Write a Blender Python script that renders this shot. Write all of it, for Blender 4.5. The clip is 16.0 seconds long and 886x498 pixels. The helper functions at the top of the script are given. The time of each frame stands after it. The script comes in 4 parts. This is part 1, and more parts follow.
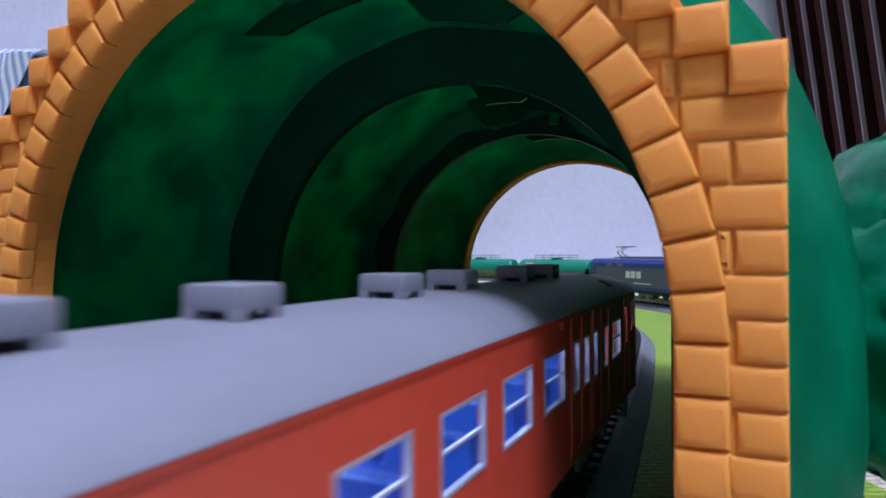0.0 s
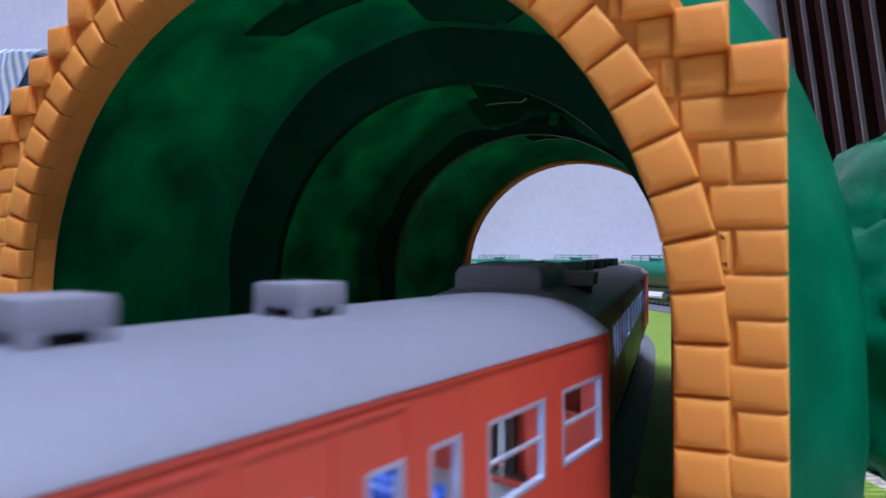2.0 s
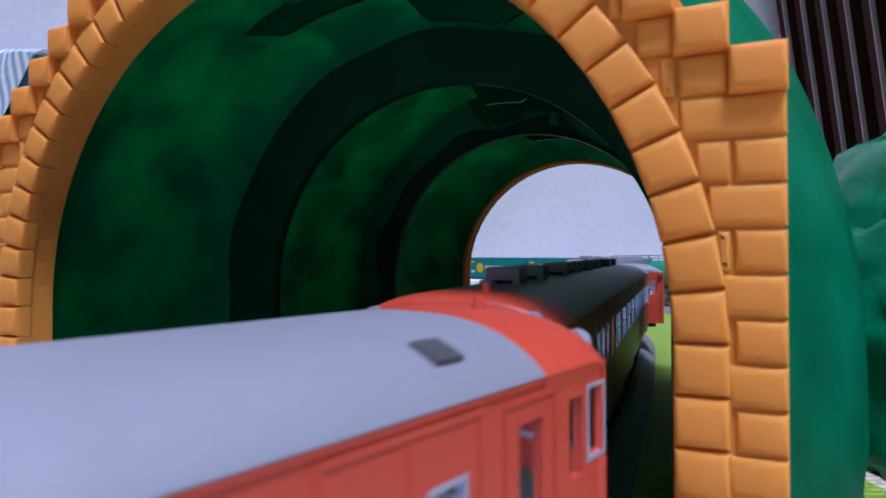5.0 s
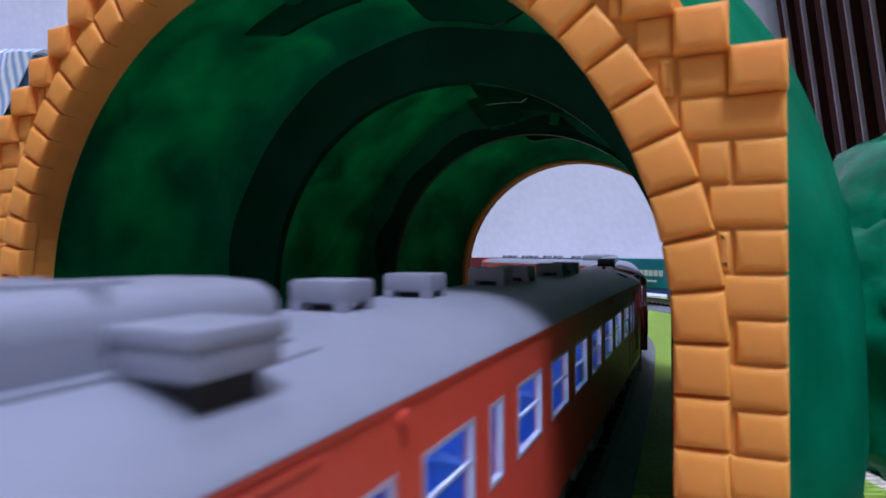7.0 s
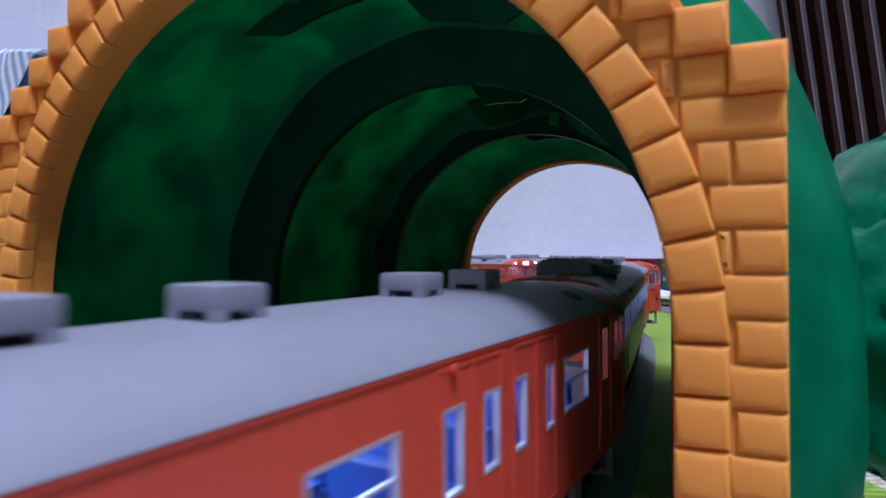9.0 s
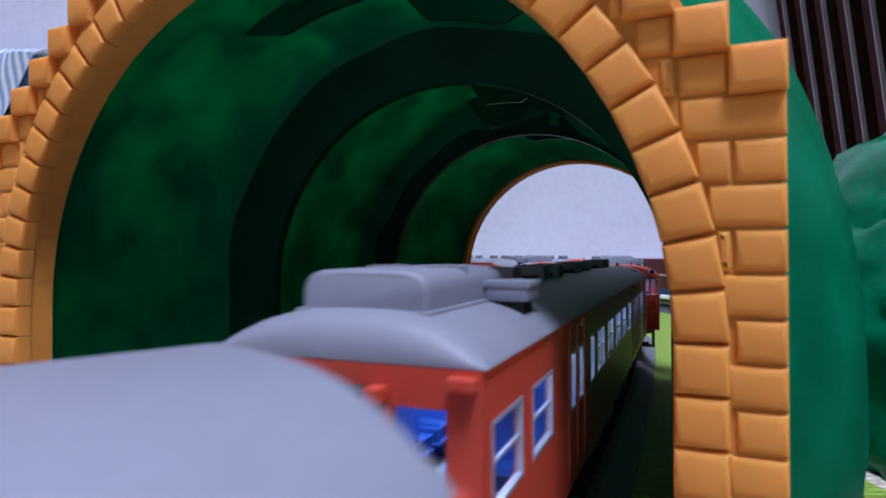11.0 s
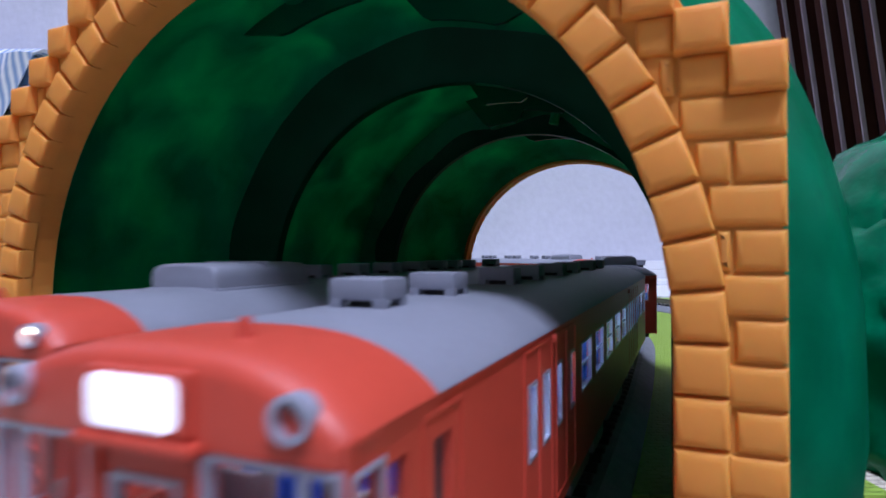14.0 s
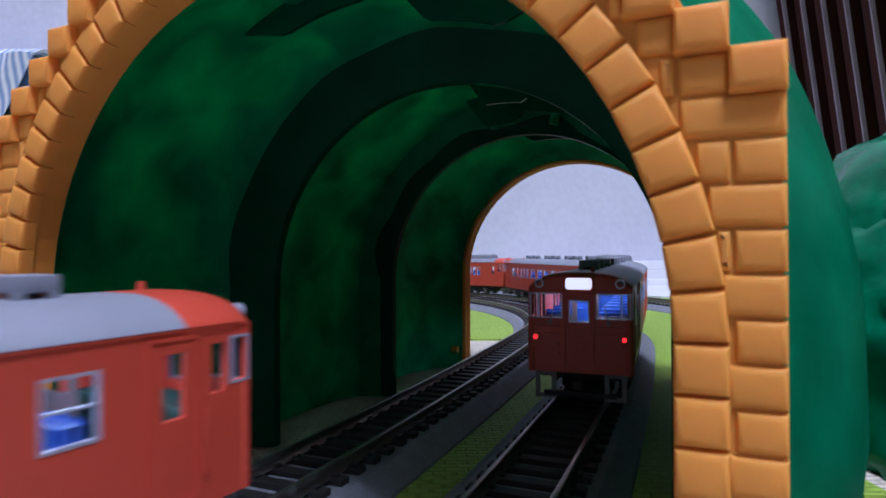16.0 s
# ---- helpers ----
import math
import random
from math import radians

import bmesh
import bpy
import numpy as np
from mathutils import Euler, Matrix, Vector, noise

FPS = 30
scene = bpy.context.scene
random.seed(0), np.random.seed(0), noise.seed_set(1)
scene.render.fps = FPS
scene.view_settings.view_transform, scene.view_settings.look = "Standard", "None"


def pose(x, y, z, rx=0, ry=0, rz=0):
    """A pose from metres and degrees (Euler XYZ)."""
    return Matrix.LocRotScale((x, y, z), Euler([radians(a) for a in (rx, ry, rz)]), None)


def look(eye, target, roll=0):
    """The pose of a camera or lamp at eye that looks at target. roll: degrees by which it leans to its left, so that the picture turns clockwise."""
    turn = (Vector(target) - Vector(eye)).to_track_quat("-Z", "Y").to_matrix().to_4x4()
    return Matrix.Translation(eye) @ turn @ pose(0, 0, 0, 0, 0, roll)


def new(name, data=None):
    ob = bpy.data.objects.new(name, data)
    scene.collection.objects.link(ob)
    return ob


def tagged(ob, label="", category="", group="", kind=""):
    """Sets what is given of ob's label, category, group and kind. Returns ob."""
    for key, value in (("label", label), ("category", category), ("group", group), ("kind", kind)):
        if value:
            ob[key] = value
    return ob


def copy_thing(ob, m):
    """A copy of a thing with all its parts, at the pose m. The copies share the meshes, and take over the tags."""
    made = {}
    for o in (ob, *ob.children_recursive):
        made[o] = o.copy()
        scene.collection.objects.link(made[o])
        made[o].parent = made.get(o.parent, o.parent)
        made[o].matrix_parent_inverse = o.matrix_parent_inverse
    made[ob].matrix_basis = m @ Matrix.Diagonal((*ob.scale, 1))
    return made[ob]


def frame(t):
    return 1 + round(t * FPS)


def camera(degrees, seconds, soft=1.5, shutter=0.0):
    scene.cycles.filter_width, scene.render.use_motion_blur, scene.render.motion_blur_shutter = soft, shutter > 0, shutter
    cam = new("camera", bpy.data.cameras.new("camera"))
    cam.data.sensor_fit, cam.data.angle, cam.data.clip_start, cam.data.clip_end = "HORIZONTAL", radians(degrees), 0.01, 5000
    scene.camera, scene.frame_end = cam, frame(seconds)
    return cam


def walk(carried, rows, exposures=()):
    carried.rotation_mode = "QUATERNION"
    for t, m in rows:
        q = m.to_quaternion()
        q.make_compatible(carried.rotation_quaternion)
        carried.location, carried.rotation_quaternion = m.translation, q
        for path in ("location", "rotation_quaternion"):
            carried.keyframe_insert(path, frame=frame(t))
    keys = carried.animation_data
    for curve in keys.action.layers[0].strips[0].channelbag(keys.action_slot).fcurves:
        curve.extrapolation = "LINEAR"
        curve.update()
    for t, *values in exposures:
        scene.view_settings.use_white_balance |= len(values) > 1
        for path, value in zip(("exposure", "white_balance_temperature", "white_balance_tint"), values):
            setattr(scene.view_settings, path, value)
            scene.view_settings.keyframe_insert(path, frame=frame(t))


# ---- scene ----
cam = camera(73.45, 16.0, soft=1.6, shutter=0.5)
cam.data.dof.use_dof, cam.data.dof.focus_distance, cam.data.dof.aperture_fstop = True, 0.2, 95.0
EYE = (0.0, 0.0, 0.0335)
AIM = pose(*EYE, 90.4, 0.2, 0)
walk(cam, [(0.0, AIM), (16.0, AIM)])

# ---------------------------------------------------------------- light
world = bpy.data.worlds.new("room_light")
scene.world = world
world.use_nodes = True
world.node_tree.nodes["Background"].inputs[0].default_value = (0.55, 0.60, 0.85, 1)
world.node_tree.nodes["Background"].inputs[1].default_value = 0.25
scene.view_settings.exposure = 0.0

MM = 0.001


def ceiling_or_fill_lamp(x, y, z, size, watts):
    data = bpy.data.lights.new("ceiling_or_fill_light", "AREA")
    data.shape, data.size, data.energy, data.color = "DISK", size, watts, (0.70, 0.76, 1.06)
    ob = new("ceiling_or_fill_light", data)
    ob.matrix_world = look((x, y, z), (x, y, 0))
    return ob


ceiling_or_fill_lamp(0.30, -0.90, 2.20, 0.7, 82)
# added fill without a known source, to brighten the layout beyond the tunnel
ceiling_or_fill_lamp(-0.2, 0.3, 2.36, 0.5, 15)


# ---------------------------------------------------------------- materials
def material(name, colour, rough=0.5, metal=0.0, grain=0.0, scale=300.0, bump=0.0, spread=0.0, coat=0.0, sub=0.0, glow=0.0, glow_colour=None, gloss=0.5):
    m = bpy.data.materials.new(name)
    m.use_nodes = True
    n, l = m.node_tree.nodes, m.node_tree.links
    b = n["Principled BSDF"]
    b.inputs["Base Color"].default_value = (*colour, 1)
    b.inputs["Roughness"].default_value = rough
    b.inputs["Metallic"].default_value = metal
    b.inputs["Specular IOR Level"].default_value = gloss
    if coat:
        b.inputs["Coat Weight"].default_value = coat
        b.inputs["Coat Roughness"].default_value = 0.15
    if sub:
        b.inputs["Subsurface Weight"].default_value = sub
        b.inputs["Subsurface Radius"].default_value = (0.004, 0.002, 0.001)
        b.inputs["Subsurface Scale"].default_value = 0.6
    if glow:
        b.inputs["Emission Color"].default_value = (*(glow_colour or colour), 1)
        b.inputs["Emission Strength"].default_value = glow
    if grain or bump or spread:
        tex = n.new("ShaderNodeTexCoord")
        fine, wide = n.new("ShaderNodeTexNoise"), n.new("ShaderNodeTexNoise")
        fine.inputs["Scale"].default_value, wide.inputs["Scale"].default_value = scale, scale / 9
        fine.inputs["Detail"].default_value, wide.inputs["Detail"].default_value = 6, 3
        for t in (fine, wide):
            l.new(tex.outputs["Object"], t.inputs["Vector"])
        if grain or spread:
            mix = n.new("ShaderNodeMath")
            mix.operation = "ADD"
            l.new(fine.outputs["Fac"], mix.inputs[0])
            l.new(wide.outputs["Fac"], mix.inputs[1])
            last = mix.outputs[0]
            if spread:
                info, more = n.new("ShaderNodeObjectInfo"), n.new("ShaderNodeMath")
                more.operation = "MULTIPLY_ADD"
                more.inputs[1].default_value = spread
                l.new(info.outputs["Random"], more.inputs[0])
                l.new(last, more.inputs[2])
                last = more.outputs[0]
            ramp = n.new("ShaderNodeMapRange")
            ramp.inputs["From Min"].default_value, ramp.inputs["From Max"].default_value = 0.6, 1.4 + spread
            ramp.inputs["To Min"].default_value, ramp.inputs["To Max"].default_value = 1 - grain, 1 + grain
            l.new(last, ramp.inputs["Value"])
            vm = n.new("ShaderNodeVectorMath")
            vm.operation = "SCALE"
            vm.inputs[0].default_value = colour
            l.new(ramp.outputs[0], vm.inputs["Scale"])
            l.new(vm.outputs[0], b.inputs["Base Color"])
        if bump:
            bp = n.new("ShaderNodeBump")
            bp.inputs["Strength"].default_value = bump
            bp.inputs["Distance"].default_value = 0.0004
            l.new(fine.outputs["Fac"], bp.inputs["Height"])
            l.new(bp.outputs[0], b.inputs["Normal"])
    return m


def glass(name, tint, rough=0.03):
    m = bpy.data.materials.new(name)
    m.use_nodes = True
    b = m.node_tree.nodes["Principled BSDF"]
    b.inputs["Base Color"].default_value = (*tint, 1)
    b.inputs["Transmission Weight"].default_value = 1
    b.inputs["Roughness"].default_value = rough
    b.inputs["IOR"].default_value = 1.1
    return m


RED = material("vermilion_paint", (0.54, 0.062, 0.036), 0.42, grain=0.06, scale=900, bump=0.03)
ROOF = material("grey_roof_plastic", (0.22, 0.235, 0.285), 0.5, grain=0.06, scale=1500, bump=0.05)
DARK = material("black_underframe", (0.012, 0.012, 0.013), 0.6, grain=0.2, scale=800)
GREY = material("grey_underframe", (0.2, 0.2, 0.21), 0.6, grain=0.15, scale=800)
HATCH = material("dark_grey_roof_plate", (0.06, 0.06, 0.07), 0.6, grain=0.15, scale=800)
SILVER = material("silver_window_frame", (0.40, 0.43, 0.54), 0.32, 0.35, grain=0.05, scale=900)
SEAT = material("blue_seat_moquette", (0.02, 0.09, 0.42), 0.45, grain=0.1, scale=900)
CREAM = material("pale_interior", (0.6, 0.62, 0.66), 0.6, grain=0.05, scale=600)
STRIP = material("interior_light_strip", (0.8, 0.9, 1), glow=15.0, glow_colour=(0.55, 0.75, 1.0))
SIGNGLOW = material("lit_destination_sign", (0.9, 0.92, 1), glow=1.15, glow_colour=(0.66, 0.70, 1.0))
LAMPGLOW = material("lit_headlight", (1, 0.95, 0.9), glow=30.0, glow_colour=(1.0, 0.9, 0.75))
TAILGLOW = material("lit_tail_light", (0.6, 0.01, 0.02), glow=2.2, glow_colour=(1.0, 0.02, 0.03))
LENS = material("dull_lamp_lens", (0.1, 0.1, 0.12), 0.15)
WINDOW = glass("clear_window_plastic", (0.93, 0.96, 1.0))
ORANGE = material("orange_brick_plastic", (0.76, 0.30, 0.058), 0.62, grain=0.12, scale=350, bump=0.1, spread=0.3, sub=0.35, gloss=0.28)


def thin_plastic(m, colour, share):
    """Lets a mottled share of the light through, as thin moulded plastic does."""
    n, l = m.node_tree.nodes, m.node_tree.links
    tex, mottle, ramp, tr, mix = (n.new("ShaderNode" + k) for k in ("TexCoord", "TexNoise", "MapRange", "BsdfTranslucent", "MixShader"))
    mottle.inputs["Scale"].default_value, mottle.inputs["Detail"].default_value, mottle.inputs["Distortion"].default_value = 95.0, 8.0, 0.5
    ramp.inputs["From Min"].default_value, ramp.inputs["From Max"].default_value = 0.38, 0.72
    ramp.inputs["To Min"].default_value, ramp.inputs["To Max"].default_value = share * 0.12, share
    tr.inputs["Color"].default_value = (*colour, 1)
    l.new(tex.outputs["Object"], mottle.inputs["Vector"])
    l.new(mottle.outputs["Fac"], ramp.inputs["Value"])
    l.new(ramp.outputs[0], mix.inputs[0])
    l.new(n["Principled BSDF"].outputs[0], mix.inputs[1])
    l.new(tr.outputs[0], mix.inputs[2])
    l.new(mix.outputs[0], n["Material Output"].inputs["Surface"])
    return m


GREEN = thin_plastic(material("green_mountain_plastic", (0.0, 0.150, 0.068), 0.36, grain=0.6, scale=110, bump=0.35, gloss=0.07), (0.01, 0.70, 0.28), 0.44)


# the shell's green darkened, so the colour carries the flanges' shade
THICK = material("shaded_green_plastic", (0.0, 0.042, 0.021), 0.4, grain=0.4, scale=110, bump=0.2, gloss=0.05)
LEDGE = material("glossy_green_ledge", (0.0, 0.06, 0.03), 0.22, grain=0.3, scale=110, bump=0.15, gloss=0.5)
# brighter green that imitates light coming through at the clips
CLIP = thin_plastic(material("lit_through_green", (0.0, 0.25, 0.11), 0.4, grain=0.1, scale=200), (0.02, 0.9, 0.4), 0.8)


def moulded(m, wide, high, depth):
    """Adds a bond of small raised pads to a mat."""
    n, l = m.node_tree.nodes, m.node_tree.links
    tex, bond, bp = n.new("ShaderNodeTexCoord"), n.new("ShaderNodeTexBrick"), n.new("ShaderNodeBump")
    bond.inputs["Scale"].default_value = 1.0
    bond.inputs["Brick Width"].default_value, bond.inputs["Row Height"].default_value = wide, high
    bond.inputs["Mortar Size"].default_value, bond.inputs["Mortar Smooth"].default_value = high * 0.22, 0.8
    bp.invert = True
    bp.inputs["Strength"].default_value, bp.inputs["Distance"].default_value = 1.0, depth
    l.new(tex.outputs["Object"], bond.inputs["Vector"])
    l.new(bond.outputs["Fac"], bp.inputs["Height"])
    l.new(bp.outputs[0], n["Principled BSDF"].inputs["Normal"])
    return m


def striped(m, colour, pale, pitch):
    n, l = m.node_tree.nodes, m.node_tree.links
    tex, wave, mix = n.new("ShaderNodeTexCoord"), n.new("ShaderNodeTexWave"), n.new("ShaderNodeMix")
    mix.data_type = "RGBA"
    wave.inputs["Scale"].default_value, wave.inputs["Distortion"].default_value = 0.314 / pitch, 0.6
    mix.inputs["A"].default_value, mix.inputs["B"].default_value = (*colour, 1), (*pale, 1)
    l.new(tex.outputs["Object"], wave.inputs["Vector"])
    l.new(wave.outputs["Fac"], mix.inputs["Factor"])
    l.new(mix.outputs["Result"], n["Principled BSDF"].inputs["Base Color"])
    return m


MAT = moulded(material("green_floor_mat", (0.27, 0.42, 0.055), 0.75, grain=0.12, scale=700), 0.0036, 0.0016, 0.0005)
BALLAST = material("grey_roadbed_plastic", (0.18, 0.19, 0.22), 0.7, grain=0.3, scale=2500, bump=0.6)
TIE = material("black_sleeper_plastic", (0.012, 0.011, 0.011), 0.6, grain=0.2, scale=1500)
RAIL = material("nickel_silver_rail", (0.36, 0.34, 0.31), 0.36, 1.0, grain=0.1, scale=900)
WALL = material("grey_wallpaper", (0.56, 0.57, 0.65), 0.85, grain=0.08, scale=150, bump=1.0)
# for the unseen walls: darkened on purpose to cut the bounced light
LOWBOUNCE = material("low_bounce_wall", (0.2, 0.19, 0.19), 0.85, grain=0.1, scale=20)
WHITE = material("white_trim_paint", (0.72, 0.73, 0.75), 0.5, grain=0.03, scale=80)
BROWN = material("dark_brown_wood_slats", (0.045, 0.015, 0.012), 0.6, grain=0.3, scale=40, gloss=0.06)
TANK = material("green_tank_paint", (0.0, 0.22, 0.13), 0.35, grain=0.08, scale=500)
NAVY = material("navy_locomotive_paint", (0.02, 0.05, 0.25), 0.35, grain=0.05, scale=500)
LOCOGREY = material("grey_locomotive_band", (0.1, 0.11, 0.13), 0.4, grain=0.05, scale=500)
TEAL = material("teal_container_paint", (0.0, 0.22, 0.27), 0.45, grain=0.05, scale=500)
MAROON = material("maroon_container_paint", (0.16, 0.02, 0.03), 0.45, grain=0.08, scale=500)
LETTER = material("white_lettering", (0.75, 0.75, 0.75), 0.5)
YELLOW = material("yellow_emblem", (0.75, 0.5, 0.02), 0.5)
CLOTH = striped(material("blue_striped_cloth", (0.35, 0.45, 0.65), 0.9), (0.22, 0.33, 0.56), (0.72, 0.74, 0.8), 0.007)
HILL = material("glossy_hill_plastic", (0.0, 0.16, 0.07), 0.16, grain=0.6, scale=160, bump=0.9, gloss=0.22)
EDGELIGHT = material("slat_edge_highlight", (0.34, 0.28, 0.33), 0.6, grain=0.2, scale=60, gloss=0.2)
GAPSHADE = material("slat_gap_shade", (0.005, 0.006, 0.009), 0.7, grain=0.2, scale=30, gloss=0.1)
BLUEBOX = material("pale_blue_box", (0.2, 0.33, 0.6), 0.5, grain=0.05, scale=90)
PARTITION = material("grey_brown_partition", (0.16, 0.12, 0.13), 0.6, grain=0.1, scale=400)
DARKGREEN = material("cab_interior_green", (0.03, 0.10, 0.09), 0.6, grain=0.1, scale=400)
WHEEL = material("dark_steel_wheel", (0.12, 0.11, 0.1), 0.35, 0.9, grain=0.2, scale=700)
PLACARD = material("red_placard", (0.5, 0.02, 0.03), 0.5)
EMBLEM = material("pale_blue_emblem", (0.35, 0.6, 0.75), 0.5)
WAGON = material("blue_wagon_paint", (0.02, 0.09, 0.4), 0.45, grain=0.1, scale=500)
PAPER = moulded(material("cream_floor_mat", (0.58, 0.52, 0.42), 0.75, grain=0.12, scale=500), 0.0036, 0.0016, 0.0005)


# ---------------------------------------------------------------- mesh helpers (millimetres)
def part(name, bm, mat, parent=None, label="", smooth=False):
    me = bpy.data.meshes.new(name)
    bmesh.ops.scale(bm, vec=(MM, MM, MM), verts=bm.verts)
    bmesh.ops.recalc_face_normals(bm, faces=bm.faces)
    bm.to_mesh(me)
    bm.free()
    me.materials.append(mat)
    if smooth:
        for p in me.polygons:
            p.use_smooth = True
        me.set_sharp_from_angle(angle=radians(38))
    ob = new(name, me)
    ob.parent = parent
    if label:
        tagged(ob, label)
    return ob


def box(x0, y0, z0, x1, y1, z1, bevel=0.0, bm=None):
    bm2 = bmesh.new()
    bmesh.ops.create_cube(bm2, size=1)
    for v in bm2.verts:
        v.co = ((x0 + x1) / 2 + v.co.x * (x1 - x0), (y0 + y1) / 2 + v.co.y * (y1 - y0), (z0 + z1) / 2 + v.co.z * (z1 - z0))
    if bevel:
        bmesh.ops.bevel(bm2, geom=bm2.edges[:], offset=bevel, segments=2, affect="EDGES", profile=0.6)
    return merge(bm, bm2)


def merge(bm, other):
    if bm is None:
        return other
    me = bpy.data.meshes.new("tmp")
    other.to_mesh(me)
    other.free()
    bm.from_mesh(me)
    bpy.data.meshes.remove(me)
    return bm


def rod(a, b, r, n=10, bm=None, r2=None):
    bm2 = bmesh.new()
    a, b = Vector(a), Vector(b)
    bmesh.ops.create_cone(bm2, cap_ends=True, segments=n, radius1=r, radius2=r if r2 is None else r2, depth=(b - a).length,
                          matrix=Matrix.Translation((a + b) / 2) @ (b - a).to_track_quat("Z", "Y").to_matrix().to_4x4())
    return merge(bm, bm2)


def panel(xs, zs, holes, at, thick):
    """A wall in the y-z sense: along a (xs) and up (zs), with rectangular holes; at(a, z, depth) gives the place."""
    bm = bmesh.new()
    A = sorted({round(v, 4) for v in [*xs] + [h[i] for h in holes for i in (0, 2)]})
    Z = sorted({round(v, 4) for v in [*zs] + [h[i] for h in holes for i in (1, 3)]})
    front = {}

    def vert(a, z, d):
        if (a, z, d) not in front:
            front[(a, z, d)] = bm.verts.new(at(a, z, d))
        return front[(a, z, d)]

    def solid(i, j):
        if not (0 <= i < len(A) - 1 and 0 <= j < len(Z) - 1):
            return False
        a, z = (A[i] + A[i + 1]) / 2, (Z[j] + Z[j + 1]) / 2
        return not any(h[0] < a < h[2] and h[1] < z < h[3] for h in holes)

    for i in range(len(A) - 1):
        for j in range(len(Z) - 1):
            if not solid(i, j):
                continue
            c = [(A[i], Z[j]), (A[i + 1], Z[j]), (A[i + 1], Z[j + 1]), (A[i], Z[j + 1])]
            for d in (0, thick):
                bm.faces.new([vert(*p, d) for p in c])
            for k, (di, dj) in enumerate(((0, -1), (1, 0), (0, 1), (-1, 0))):
                if not solid(i + di, j + dj):
                    p, q = c[k], c[(k + 1) % 4]
                    bm.faces.new([vert(*p, 0), vert(*q, 0), vert(*q, thick), vert(*p, thick)])
    return bm


def loft(rings, closed=True, caps=True):
    bm = bmesh.new()
    rows = [[bm.verts.new(p) for p in r] for r in rings]
    n = len(rows[0])
    for a, b in zip(rows, rows[1:]):
        for i in range(n if closed else n - 1):
            j = (i + 1) % n
            bm.faces.new((a[i], a[j], b[j], b[i]))
    if caps:
        bm.faces.new(rows[0])
        bm.faces.new(rows[-1])
    return bm


def empty(name):
    ob = new(name)
    ob.empty_display_size = 0.01
    return ob


# ---------------------------------------------------------------- the plan of the tracks (millimetres)
RAIL_TOP = 5.5
HEAD = 0.4207                       # heading of the straight through the tunnel, to the right of +y
START = (-8.5, 32.1)                # on the near track
BEND, SLIGHT = 188.0, 2300.0         # where the loop begins, and the radius before it
R_NEAR, R_FAR, R_FREIGHT = 216.0, 186.0, 282.0


def near_line(s):
    """Centre line of the near track: a very slight bend through the tunnel, then the loop."""
    if s <= BEND:
        h = HEAD - s / SLIGHT
        return START[0] + (math.cos(h) - math.cos(HEAD)) * SLIGHT, START[1] - (math.sin(h) - math.sin(HEAD)) * SLIGHT, h
    x, y, h0 = near_line(BEND)
    h = h0 - (s - BEND) / R_NEAR
    return x + R_NEAR * (math.cos(h) - math.cos(h0)), y - R_NEAR * (math.sin(h) - math.sin(h0)), h


def on_track(s, radius):
    """Place and heading at s along a track of that loop radius; s = 0 lies beside START."""
    off = radius - R_NEAR
    c = max(s, 4.0 if radius == R_NEAR else -60.0)
    x, y, h0 = near_line(c if c <= BEND else BEND + (c - BEND) * R_NEAR / radius)
    x, y = x + off * math.cos(h0), y - off * math.sin(h0)
    if s == c:
        return x, y, h0
    h = h0 - (s - c) / radius
    return x + radius * (math.cos(h) - math.cos(h0)), y - radius * (math.sin(h) - math.sin(h0)), h


def car_pose(s, radius, a, b, tail=0.0, nose=0.0):
    """Pose of a car whose rear end is near s and whose bogies stand a and b ahead of it."""
    p, q = on_track(s + a, radius), on_track(s + b, radius)
    p = (p[0] + tail * math.cos(p[2]), p[1] - tail * math.sin(p[2]))
    q = (q[0] + nose * math.cos(q[2]), q[1] - nose * math.sin(q[2]))
    d = Vector((q[0] - p[0], q[1] - p[1])).normalized()
    x, y = p[0] - d.x * a, p[1] - d.y * a
    return pose(x * MM, y * MM, RAIL_TOP * MM, 0, 0, -math.degrees(math.atan2(d.x, d.y)))


# ---------------------------------------------------------------- the room
def flat(points, z0, z1):
    return loft([[(x, y, z) for x, y in points] for z in (z0, z1)])


